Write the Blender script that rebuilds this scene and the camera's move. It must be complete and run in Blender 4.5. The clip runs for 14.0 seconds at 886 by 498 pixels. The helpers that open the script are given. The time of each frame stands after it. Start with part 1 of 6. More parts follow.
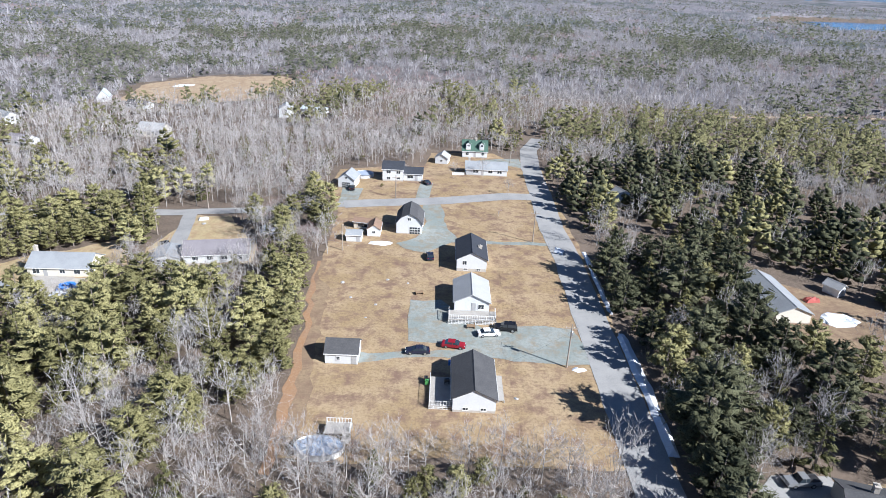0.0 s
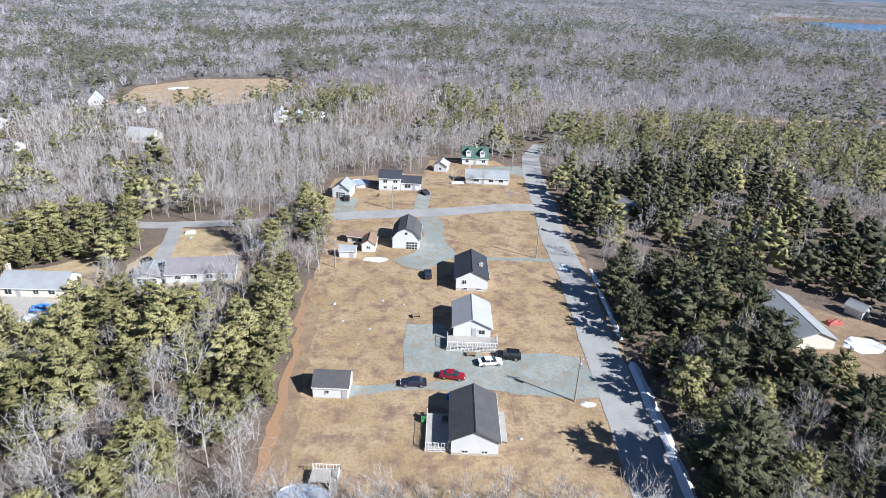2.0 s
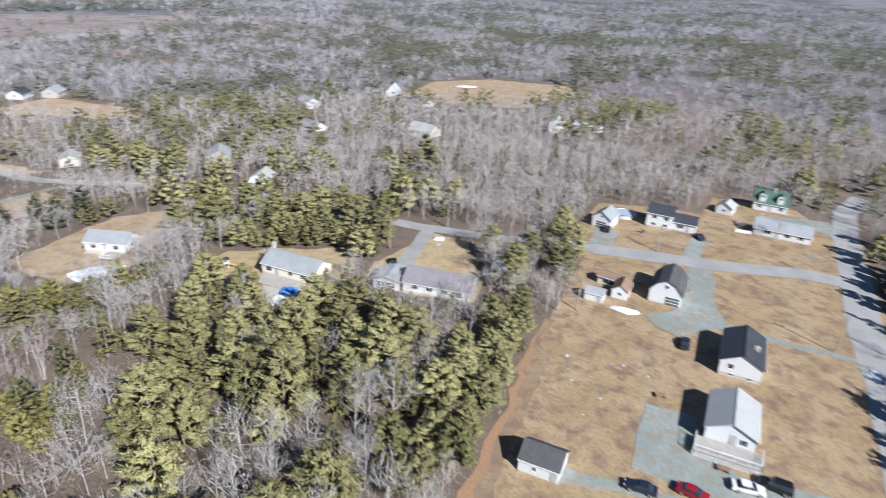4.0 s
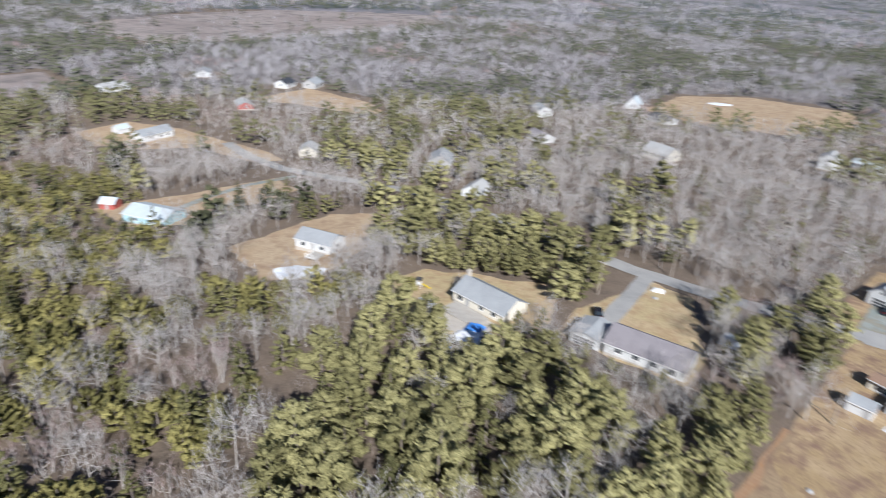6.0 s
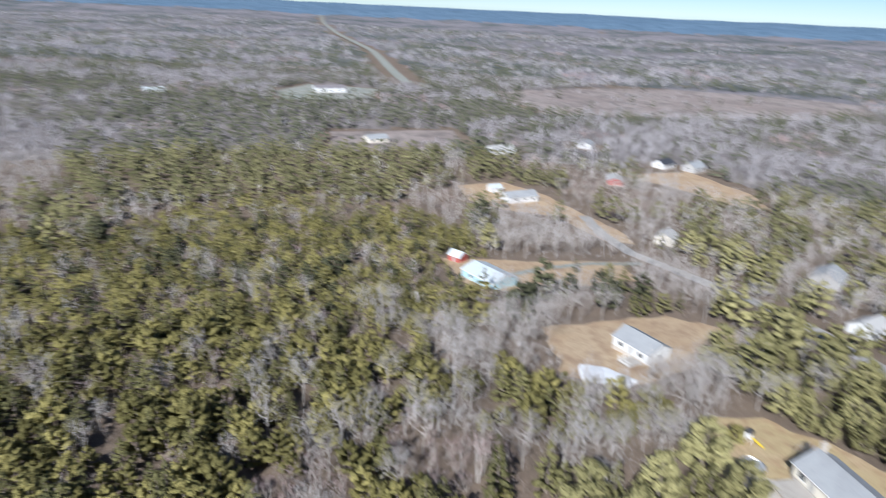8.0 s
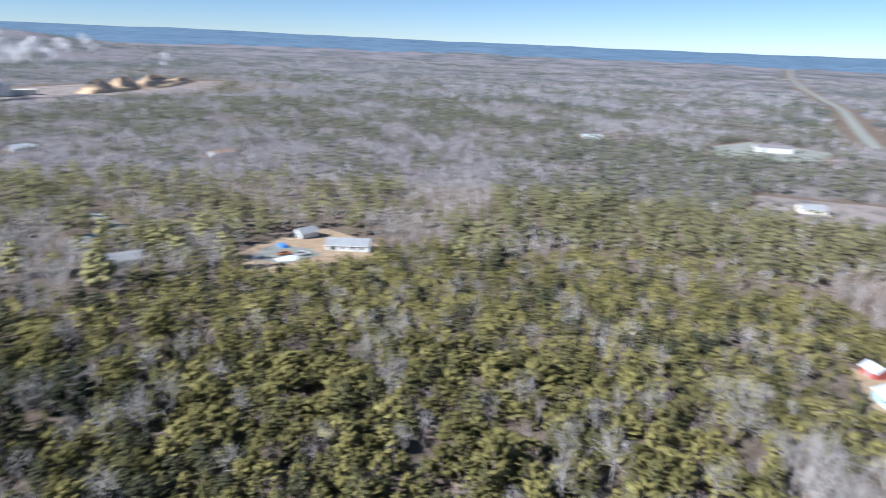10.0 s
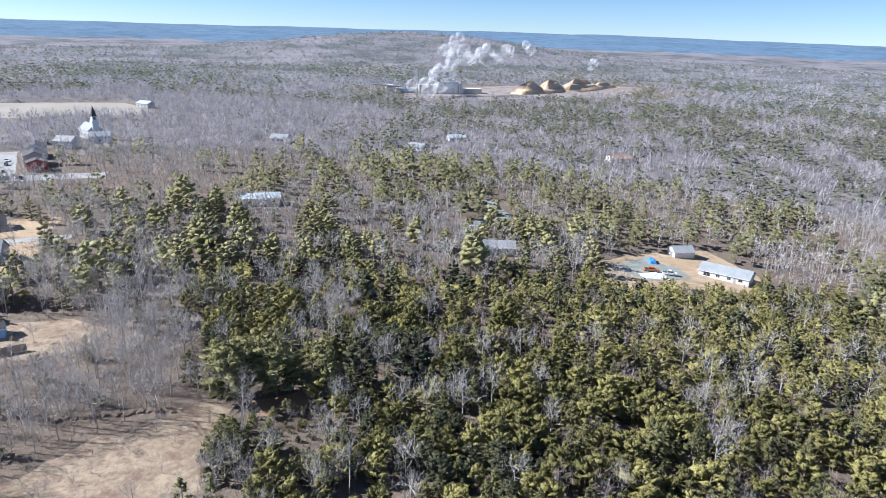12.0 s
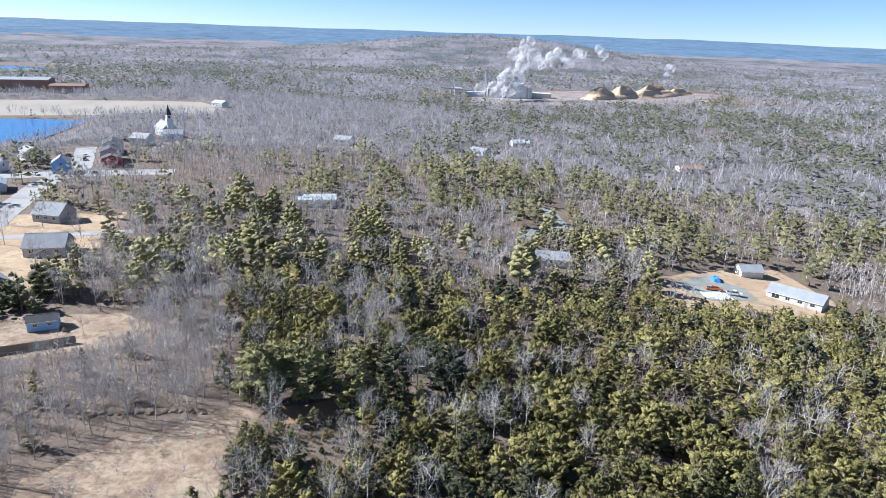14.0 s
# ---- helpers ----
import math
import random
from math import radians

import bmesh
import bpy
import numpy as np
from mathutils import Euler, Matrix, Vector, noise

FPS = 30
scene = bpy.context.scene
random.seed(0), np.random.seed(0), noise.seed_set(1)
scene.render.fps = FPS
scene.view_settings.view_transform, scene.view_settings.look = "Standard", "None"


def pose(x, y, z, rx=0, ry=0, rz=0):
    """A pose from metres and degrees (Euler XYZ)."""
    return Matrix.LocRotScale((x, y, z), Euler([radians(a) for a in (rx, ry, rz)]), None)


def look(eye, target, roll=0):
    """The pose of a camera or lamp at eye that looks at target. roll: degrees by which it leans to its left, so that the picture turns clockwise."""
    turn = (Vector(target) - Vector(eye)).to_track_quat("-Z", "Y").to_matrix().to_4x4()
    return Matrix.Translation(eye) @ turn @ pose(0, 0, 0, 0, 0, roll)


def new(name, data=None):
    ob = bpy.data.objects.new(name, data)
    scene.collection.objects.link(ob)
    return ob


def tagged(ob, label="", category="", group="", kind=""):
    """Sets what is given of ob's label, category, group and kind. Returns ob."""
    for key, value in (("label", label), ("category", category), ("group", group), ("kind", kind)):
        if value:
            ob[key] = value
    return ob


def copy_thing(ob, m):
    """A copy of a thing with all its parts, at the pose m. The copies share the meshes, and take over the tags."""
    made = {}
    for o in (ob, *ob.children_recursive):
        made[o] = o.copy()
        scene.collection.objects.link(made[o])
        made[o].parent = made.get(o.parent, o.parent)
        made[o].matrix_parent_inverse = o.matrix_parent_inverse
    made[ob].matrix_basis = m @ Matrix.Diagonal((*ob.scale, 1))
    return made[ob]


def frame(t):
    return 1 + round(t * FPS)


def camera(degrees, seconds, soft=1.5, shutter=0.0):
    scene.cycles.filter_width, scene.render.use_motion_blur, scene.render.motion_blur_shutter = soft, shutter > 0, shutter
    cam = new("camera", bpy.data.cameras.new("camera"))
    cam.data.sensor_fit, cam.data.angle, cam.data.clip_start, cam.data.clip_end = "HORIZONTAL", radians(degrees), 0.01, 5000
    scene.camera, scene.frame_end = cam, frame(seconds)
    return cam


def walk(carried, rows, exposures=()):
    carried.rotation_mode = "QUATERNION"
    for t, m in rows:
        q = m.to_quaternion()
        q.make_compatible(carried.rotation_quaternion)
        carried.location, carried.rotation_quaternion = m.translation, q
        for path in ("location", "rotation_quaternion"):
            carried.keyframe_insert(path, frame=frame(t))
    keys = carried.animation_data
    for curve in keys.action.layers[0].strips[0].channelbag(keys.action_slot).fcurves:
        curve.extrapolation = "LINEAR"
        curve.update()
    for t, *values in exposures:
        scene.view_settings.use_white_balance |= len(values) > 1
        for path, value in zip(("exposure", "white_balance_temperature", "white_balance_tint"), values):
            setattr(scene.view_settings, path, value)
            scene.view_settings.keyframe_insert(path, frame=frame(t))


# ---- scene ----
cam = camera(68.8, 14.0, soft=0.9, shutter=0.85)

PATH = [
    (0, (-1.79, -7.30, 70.03), (-1.50, 38.48, 49.94), 2.59),
    (0.5, (-1.50, -5.78, 69.96), (-1.31, 40.02, 49.91), 2.49),
    (1, (-1.43, -3.47, 70.03), (-1.24, 42.33, 49.97), 2.39),
    (1.5, (-1.57, -0.37, 69.96), (-1.33, 45.43, 49.90), 2.59),
    (2, (-1.54, 3.12, 70.18), (-1.25, 48.91, 50.09), 2.59),
    (2.5, (-1.80, 7.32, 70.11), (-2.78, 53.09, 50.00), 2.75),
    (3, (-2.32, 12.36, 69.94), (-9.25, 57.53, 49.64), 2.97),
    (3.2, (-2.59, 14.32, 69.74), (-12.67, 58.85, 49.36), 3.17),
    (5.3, (-8.98, 34.15, 69.81), (-35.74, 70.67, 48.59), 3.61),
    (5.5, (-10.10, 35.94, 69.92), (-38.44, 71.19, 48.60), 3.53),
    (6, (-13.10, 40.53, 69.73), (-45.04, 72.44, 48.25), 3.24),
    (6.5, (-15.97, 44.63, 69.67), (-52.35, 71.22, 48.02), 3.08),
    (7, (-19.02, 49.11, 69.06), (-59.04, 69.77, 47.34), 2.93),
    (7.5, (-22.25, 53.28, 68.36), (-65.54, 68.35, 48.38), 2.53),
    (7.7, (-23.39, 54.74, 67.95), (-67.88, 67.41, 48.97), 2.56),
    (9.8, (-33.25, 67.66, 68.52), (-77.00, 48.87, 53.27), 1.73),
    (10, (-34.31, 68.41, 68.49), (-76.63, 46.61, 53.20), 1.70),
    (10.5, (-36.88, 69.07, 68.64), (-74.76, 40.30, 53.23), 1.86),
    (11, (-40.19, 69.54, 68.47), (-72.14, 34.34, 52.97), 1.77),
    (11.5, (-43.53, 69.23, 68.30), (-68.43, 28.77, 52.70), 1.44),
    (12, (-46.46, 69.54, 68.30), (-68.22, 27.32, 52.67), 1.48),
    (12.5, (-49.05, 69.04, 68.47), (-69.64, 26.22, 52.91), 1.50),
    (13, (-51.22, 68.18, 68.37), (-68.32, 23.85, 52.82), 1.56),
    (13.5, (-52.62, 67.55, 68.63), (-69.69, 23.20, 53.08), 1.76),
    (14, (-53.45, 67.49, 68.75), (-70.58, 23.16, 53.20), 1.86),
]
walk(cam, [(t, look(eye, target, roll)) for t, eye, target, roll in PATH], [(0, 0.92, 5820, 10), (3, 0.82, 5850, 10), (5.5, 0.60, 6000, 10), (7.5, 0.62, 5950, 10), (10, 0.92, 5720, 10), (14, 1.17, 5720, 10)])

# ---- world and sun ----
SUN_EL, SUN_X, SUN_Y = 35.0, 0.85, -0.53
world = bpy.data.worlds.new("sky")
scene.world = world
world.use_nodes = True
wn, wl = world.node_tree.nodes, world.node_tree.links
sky = wn.new("ShaderNodeTexSky")
sky.sky_type, sky.sun_disc = "NISHITA", False
sky.sun_elevation = radians(SUN_EL)
sky.sun_rotation = math.atan2(SUN_X, SUN_Y)
sky.altitude, sky.air_density, sky.dust_density, sky.ozone_density = 2600.0, 0.8, 0.25, 3.4
wl.new(sky.outputs[0], wn["Background"].inputs["Color"])
wn["Background"].inputs["Strength"].default_value = 0.058
sun = new("sun", bpy.data.lights.new("sun", "SUN"))
sun.data.energy, sun.data.angle, sun.data.color = 5.0, radians(0.53), (1.0, 0.955, 0.90)
flat = math.cos(radians(SUN_EL))
sun.matrix_world = look((SUN_X * flat * 100, SUN_Y * flat * 100, math.sin(radians(SUN_EL)) * 100), (0, 0, 0))


# ---- materials ----
def node_mat(name):
    m = bpy.data.materials.new(name)
    m.use_nodes = True
    n, l = m.node_tree.nodes, m.node_tree.links
    return m, n, l, n["Principled BSDF"]


def noise_node(n, l, pos, scale, detail=4.0, rough=0.6):
    t = n.new("ShaderNodeTexNoise")
    t.inputs["Scale"].default_value, t.inputs["Detail"].default_value, t.inputs["Roughness"].default_value = scale, detail, rough
    l.new(pos, t.inputs["Vector"])
    return t.outputs["Fac"]


def mixed(n, l, fac, a, b, low=0.35, high=0.65):
    r = n.new("ShaderNodeMapRange")
    r.inputs["From Min"].default_value, r.inputs["From Max"].default_value = low, high
    l.new(fac, r.inputs["Value"])
    m = n.new("ShaderNodeMix")
    m.data_type = "RGBA"
    l.new(r.outputs[0], m.inputs["Factor"])
    for sock, v in ((m.inputs["A"], a), (m.inputs["B"], b)):
        if isinstance(v, tuple):
            sock.default_value = (*v, 1)
        else:
            l.new(v, sock)
    return m.outputs["Result"]


def mat(name, c1, c2, c3=None, scale=0.25, fine=4.0, rough=0.85, metal=0.0, bump=0.3, depth=0.05, spec=0.3):
    """A rough surface: c1 and c2 in large patches, c3 in fine grain."""
    m, n, l, b = node_mat(name)
    pos = n.new("ShaderNodeNewGeometry").outputs["Position"]
    big, small = noise_node(n, l, pos, scale), noise_node(n, l, pos, fine, 5.0, 0.7)
    col = mixed(n, l, big, c1, c2)
    col = mixed(n, l, small, col, c3 or tuple(v * 0.72 for v in c1), 0.45, 0.8)
    l.new(col, b.inputs["Base Color"])
    b.inputs["Roughness"].default_value, b.inputs["Metallic"].default_value = rough, metal
    b.inputs["Specular IOR Level"].default_value = spec
    bn = n.new("ShaderNodeBump")
    bn.inputs["Strength"].default_value, bn.inputs["Distance"].default_value = bump, depth
    l.new(small, bn.inputs["Height"])
    l.new(bn.outputs[0], b.inputs["Normal"])
    return m


def leaf_mat(name, dark, light, rough=0.75, lets=0.25, deep=0.0):
    """Foliage or twigs: each tree has its own tint, and the grain varies in it."""
    m, n, l, b = node_mat(name)
    pos = n.new("ShaderNodeNewGeometry").outputs["Position"]
    att = n.new("ShaderNodeAttribute")
    att.attribute_name = "tint"
    info = n.new("ShaderNodeObjectInfo")
    add = n.new("ShaderNodeMath")
    add.operation = "ADD"
    l.new(att.outputs["Fac"], add.inputs[0])
    l.new(noise_node(n, l, pos, 0.9, 3.0), add.inputs[1])
    rnd = n.new("ShaderNodeMath")
    rnd.operation = "MULTIPLY_ADD"
    l.new(info.outputs["Random"], rnd.inputs[0])
    own = n.new("ShaderNodeAttribute")
    own.attribute_name = "single"
    l.new(own.outputs["Fac"], rnd.inputs[1])
    l.new(add.outputs[0], rnd.inputs[2])
    grain = noise_node(n, l, pos, 3.6, 3.0, 0.7)
    col = mixed(n, l, rnd.outputs[0], dark, light, 0.35, 1.55)
    if deep:
        col = mixed(n, l, grain, tuple(v * 0.5 for v in dark), col, 0.34, 0.52)
        bn = n.new("ShaderNodeBump")
        bn.inputs["Strength"].default_value, bn.inputs["Distance"].default_value = 0.9, deep
        l.new(grain, bn.inputs["Height"])
        l.new(bn.outputs[0], b.inputs["Normal"])
    l.new(col, b.inputs["Base Color"])
    b.inputs["Roughness"].default_value, b.inputs["Specular IOR Level"].default_value = rough, 0.2
    if lets:
        tr = n.new("ShaderNodeBsdfTranslucent")
        l.new(col, tr.inputs["Color"])
        mx = n.new("ShaderNodeMixShader")
        mx.inputs[0].default_value = lets
        l.new(b.outputs[0], mx.inputs[1])
        l.new(tr.outputs[0], mx.inputs[2])
        l.new(mx.outputs[0], n["Material Output"].inputs["Surface"])
    return m


def plain(name, c, rough=0.5, metal=0.0, spec=0.5):
    """Small painted or moulded parts, a little uneven."""
    return mat(name, c, tuple(v * 0.9 for v in c), tuple(v * 0.82 for v in c), 0.8, 9.0, rough, metal, 0.1, 0.005, spec)


M = {
    "forest_floor": mat("forest_floor", (0.185, 0.142, 0.108), (0.128, 0.100, 0.078), (0.24, 0.19, 0.148), 0.12, 1.6, 0.95, bump=0.8, depth=0.3),
    "far_canopy": None,
    "dry_grass": None,
    "tan_grass": None,
    "green_grass": None,
    "red_soil": mat("red_soil", (0.33, 0.19, 0.10), (0.30, 0.19, 0.12), (0.38, 0.27, 0.17), 0.3, 2.0, 0.95, bump=0.6, depth=0.1),
    "cut_over": None,
    "red_shrub_ground": mat("red_shrub_ground", (0.22, 0.13, 0.11), (0.17, 0.11, 0.09), (0.26, 0.19, 0.15), 0.1, 1.0, 0.95, bump=0.8, depth=0.4),
    "gravel": None,
    "asphalt": mat("asphalt", (0.35, 0.345, 0.335), (0.27, 0.27, 0.265), (0.40, 0.39, 0.37), 0.18, 3.5, 0.9, bump=0.25, depth=0.02),
    "sand": mat("sand", (0.34, 0.305, 0.255), (0.28, 0.255, 0.215), (0.28, 0.25, 0.21), 0.02, 0.3, 0.95, bump=0.3, depth=0.1),
    "snow": mat("snow", (0.80, 0.83, 0.87), (0.70, 0.74, 0.80), (0.62, 0.62, 0.61), 0.5, 4.0, 0.6, bump=0.5, depth=0.08),
    "bark": mat("bark", (0.24, 0.20, 0.17), (0.17, 0.14, 0.12), (0.32, 0.29, 0.26), 1.0, 6.0, 0.95, bump=0.6, depth=0.03),
    "pale_bark": mat("pale_bark", (0.44, 0.41, 0.385), (0.34, 0.31, 0.29), (0.52, 0.50, 0.47), 1.0, 6.0, 0.9, bump=0.5, depth=0.03),
    "pine": leaf_mat("pine", (0.170, 0.162, 0.070), (0.480, 0.448, 0.215), 0.8, 0.22, 0.12),
    "dark_pine": leaf_mat("dark_pine", (0.048, 0.055, 0.031), (0.160, 0.162, 0.090), 0.8, 0.18, 0.12),
    "spruce": leaf_mat("spruce", (0.088, 0.090, 0.040), (0.270, 0.255, 0.108), 0.8, 0.22, 0.1),
    "young_pine": leaf_mat("young_pine", (0.138, 0.130, 0.048), (0.430, 0.388, 0.148), 0.8, 0.28, 0.1),
    "mid_evergreen": leaf_mat("mid_evergreen", (0.108, 0.110, 0.054), (0.320, 0.302, 0.148), 0.8, 0.22, 0.12),
    "far_evergreen": leaf_mat("far_evergreen", (0.048, 0.058, 0.038), (0.145, 0.150, 0.092), 0.8, 0.0),
    "far_twigs": leaf_mat("far_twigs", (0.30, 0.288, 0.298), (0.48, 0.462, 0.475), 0.8, 0.25),
    "twigs": leaf_mat("twigs", (0.29, 0.27, 0.264), (0.57, 0.545, 0.535), 0.8, 0.2),
    "brush_twigs": leaf_mat("brush_twigs", (0.165, 0.138, 0.128), (0.350, 0.300, 0.280), 0.8, 0.1),
    "red_twigs": leaf_mat("red_twigs", (0.27, 0.195, 0.185), (0.45, 0.345, 0.33), 0.8, 0.2),
    "white_wall": mat("white_wall", (0.64, 0.655, 0.66), (0.60, 0.615, 0.62), (0.54, 0.555, 0.56), 0.4, 3.0, 0.6, bump=0.15, depth=0.01),
    "cream_wall": mat("cream_wall", (0.72, 0.68, 0.58), (0.66, 0.63, 0.55), (0.6, 0.56, 0.48), 0.4, 3.0, 0.65, bump=0.15, depth=0.01),
    "grey_wall": mat("grey_wall", (0.42, 0.42, 0.42), (0.36, 0.36, 0.36), None, 0.4, 3.0, 0.7, bump=0.15, depth=0.01),
    "blue_wall": mat("blue_wall", (0.24, 0.42, 0.72), (0.21, 0.38, 0.67), None, 0.4, 3.0, 0.6, bump=0.15, depth=0.01),
    "aqua_wall": mat("aqua_wall", (0.42, 0.61, 0.68), (0.38, 0.57, 0.64), None, 0.4, 3.0, 0.6, bump=0.15, depth=0.01),
    "sky_wall": mat("sky_wall", (0.30, 0.54, 0.86), (0.27, 0.50, 0.82), None, 0.4, 3.0, 0.6, bump=0.15, depth=0.01),
    "red_wall": mat("red_wall", (0.42, 0.11, 0.09), (0.36, 0.09, 0.08), None, 0.4, 3.0, 0.7, bump=0.15, depth=0.01),
    "brick": mat("brick", (0.36, 0.20, 0.15), (0.30, 0.16, 0.12), (0.42, 0.30, 0.25), 0.3, 3.0, 0.9, bump=0.3, depth=0.02),
    "concrete": mat("concrete", (0.52, 0.48, 0.42), (0.45, 0.41, 0.36), (0.38, 0.35, 0.31), 0.5, 4.0, 0.9, bump=0.3, depth=0.02),
    "roof_charcoal": mat("roof_charcoal", (0.085, 0.085, 0.088), (0.065, 0.065, 0.07), (0.13, 0.13, 0.13), 0.35, 5.0, 0.9, bump=0.4, depth=0.02),
    "roof_navy": mat("roof_navy", (0.045, 0.05, 0.065), (0.035, 0.04, 0.05), (0.075, 0.08, 0.09), 0.35, 5.0, 0.8, bump=0.4, depth=0.02),
    "roof_pale": mat("roof_pale", (0.42, 0.425, 0.425), (0.37, 0.375, 0.375), (0.32, 0.325, 0.325), 0.35, 5.0, 0.85, bump=0.4, depth=0.02),
    "roof_grey": mat("roof_grey", (0.31, 0.33, 0.345), (0.25, 0.265, 0.28), (0.37, 0.38, 0.39), 0.35, 5.0, 0.85, bump=0.4, depth=0.02),
    "roof_mauve": mat("roof_mauve", (0.23, 0.215, 0.23), (0.195, 0.18, 0.195), (0.28, 0.26, 0.27), 0.35, 5.0, 0.7, bump=0.4, depth=0.02),
    "roof_brown": mat("roof_brown", (0.26, 0.17, 0.12), (0.21, 0.14, 0.10), (0.33, 0.24, 0.18), 0.35, 5.0, 0.9, bump=0.4, depth=0.02),
    "roof_green": mat("roof_green", (0.07, 0.13, 0.10), (0.06, 0.11, 0.085), (0.10, 0.16, 0.13), 0.35, 5.0, 0.8, bump=0.4, depth=0.02),
    "roof_white": mat("roof_white", (0.52, 0.58, 0.61), (0.47, 0.53, 0.56), (0.42, 0.47, 0.5), 0.35, 5.0, 0.4, bump=0.1, depth=0.01),
    "trim": plain("trim", (0.8, 0.8, 0.79), 0.5),
    "deck_wood": mat("deck_wood", (0.40, 0.38, 0.35), (0.34, 0.32, 0.29), (0.46, 0.43, 0.39), 0.8, 6.0, 0.85, bump=0.3, depth=0.01),
    "brown_wood": mat("brown_wood", (0.30, 0.21, 0.13), (0.24, 0.16, 0.10), None, 0.8, 6.0, 0.85, bump=0.3, depth=0.01),
    "pole_wood": mat("pole_wood", (0.36, 0.31, 0.26), (0.29, 0.25, 0.21), None, 0.8, 6.0, 0.9, bump=0.4, depth=0.02),
    "metal": plain("metal", (0.55, 0.56, 0.57), 0.4, 0.8),
    "dark_metal": plain("dark_metal", (0.05, 0.05, 0.055), 0.5, 0.3),
    "rubber": plain("rubber", (0.03, 0.03, 0.03), 0.9),
    "glass": plain("glass", (0.03, 0.04, 0.05), 0.06, 0.0, 0.8),
    "red_paint": plain("red_paint", (0.28, 0.014, 0.025), 0.25),
    "white_paint": plain("white_paint", (0.80, 0.80, 0.80), 0.25),
    "black_paint": plain("black_paint", (0.015, 0.015, 0.018), 0.22),
    "navy_paint": plain("navy_paint", (0.02, 0.025, 0.05), 0.25),
    "silver_paint": plain("silver_paint", (0.45, 0.46, 0.47), 0.3, 0.5),
    "orange_paint": plain("orange_paint", (0.65, 0.18, 0.04), 0.4),
    "blue_tarp": plain("blue_tarp", (0.06, 0.22, 0.62), 0.5),
    "green_plastic": plain("green_plastic", (0.10, 0.35, 0.10), 0.5),
    "pool_cover": mat("pool_cover", (0.38, 0.44, 0.54), (0.32, 0.38, 0.48), (0.48, 0.53, 0.60), 0.5, 3.0, 0.4, bump=0.2, depth=0.02),
    "lamp_lens": plain("lamp_lens", (0.7, 0.7, 0.68), 0.1),
    "tail_lens": plain("tail_lens", (0.4, 0.02, 0.02), 0.2),
    "chips": mat("chips", (0.72, 0.52, 0.34), (0.63, 0.45, 0.29), (0.52, 0.37, 0.24), 0.03, 0.5, 0.95, bump=0.4, depth=0.3),
    "yellow_paint": plain("yellow_paint", (0.75, 0.55, 0.05), 0.4),
}


def patchy(name, cols, scale, fine):
    """Ground cover in three colours, mottled at two scales."""
    m, n, l, b = node_mat(name)
    pos = n.new("ShaderNodeNewGeometry").outputs["Position"]
    f1, f2, f3 = noise_node(n, l, pos, scale, 5.0, 0.65), noise_node(n, l, pos, scale * 3.1, 6.0, 0.7), noise_node(n, l, pos, fine, 6.0, 0.75)
    col = mixed(n, l, f1, cols[0], cols[1], 0.42, 0.58)
    col = mixed(n, l, f2, col, cols[2], 0.47, 0.64)
    col = mixed(n, l, f3, col, cols[3], 0.45, 0.75)
    l.new(col, b.inputs["Base Color"])
    b.inputs["Roughness"].default_value, b.inputs["Specular IOR Level"].default_value = 0.95, 0.1
    bn = n.new("ShaderNodeBump")
    bn.inputs["Strength"].default_value, bn.inputs["Distance"].default_value = 0.5, 0.35 / fine
    l.new(f3, bn.inputs["Height"])
    l.new(bn.outputs[0], b.inputs["Normal"])
    return m


M["dry_grass"] = patchy("dry_grass", ((0.43, 0.325, 0.20), (0.36, 0.265, 0.15), (0.22, 0.145, 0.11), (0.20, 0.14, 0.09)), 0.085, 1.6)
M["far_canopy"] = patchy("far_canopy", ((0.265, 0.245, 0.268), (0.095, 0.112, 0.112), (0.225, 0.208, 0.228), (0.12, 0.128, 0.130)), 0.005, 0.09)
M["brush_mass"] = patchy("brush_mass", ((0.235, 0.215, 0.212), (0.185, 0.168, 0.165), (0.135, 0.124, 0.118), (0.12, 0.11, 0.105)), 0.03, 0.8)
M["gravel"] = patchy("gravel", ((0.33, 0.35, 0.325), (0.26, 0.295, 0.275), (0.29, 0.25, 0.185), (0.20, 0.22, 0.21)), 0.12, 1.6)
M["tan_grass"] = patchy("tan_grass", ((0.48, 0.375, 0.255), (0.43, 0.32, 0.21), (0.32, 0.225, 0.155), (0.33, 0.25, 0.165)), 0.08, 1.3)
M["cut_over"] = patchy("cut_over", ((0.34, 0.295, 0.275), (0.28, 0.235, 0.22), (0.17, 0.155, 0.145), (0.23, 0.20, 0.185)), 0.02, 0.25)
M["green_grass"] = patchy("green_grass", ((0.46, 0.37, 0.215), (0.49, 0.38, 0.245), (0.37, 0.255, 0.155), (0.31, 0.25, 0.14)), 0.12, 1.2)
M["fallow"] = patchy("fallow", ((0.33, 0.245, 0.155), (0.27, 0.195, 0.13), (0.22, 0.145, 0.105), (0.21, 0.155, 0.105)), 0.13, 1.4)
M["meadow"] = patchy("meadow", ((0.40, 0.32, 0.23), (0.31, 0.24, 0.17), (0.20, 0.135, 0.105), (0.21, 0.16, 0.115)), 0.10, 0.8)
# wooded ridge: the blue of the distant air is painted into its colours
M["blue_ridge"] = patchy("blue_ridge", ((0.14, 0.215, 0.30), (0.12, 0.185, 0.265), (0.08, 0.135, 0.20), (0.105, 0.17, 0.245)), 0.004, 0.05)


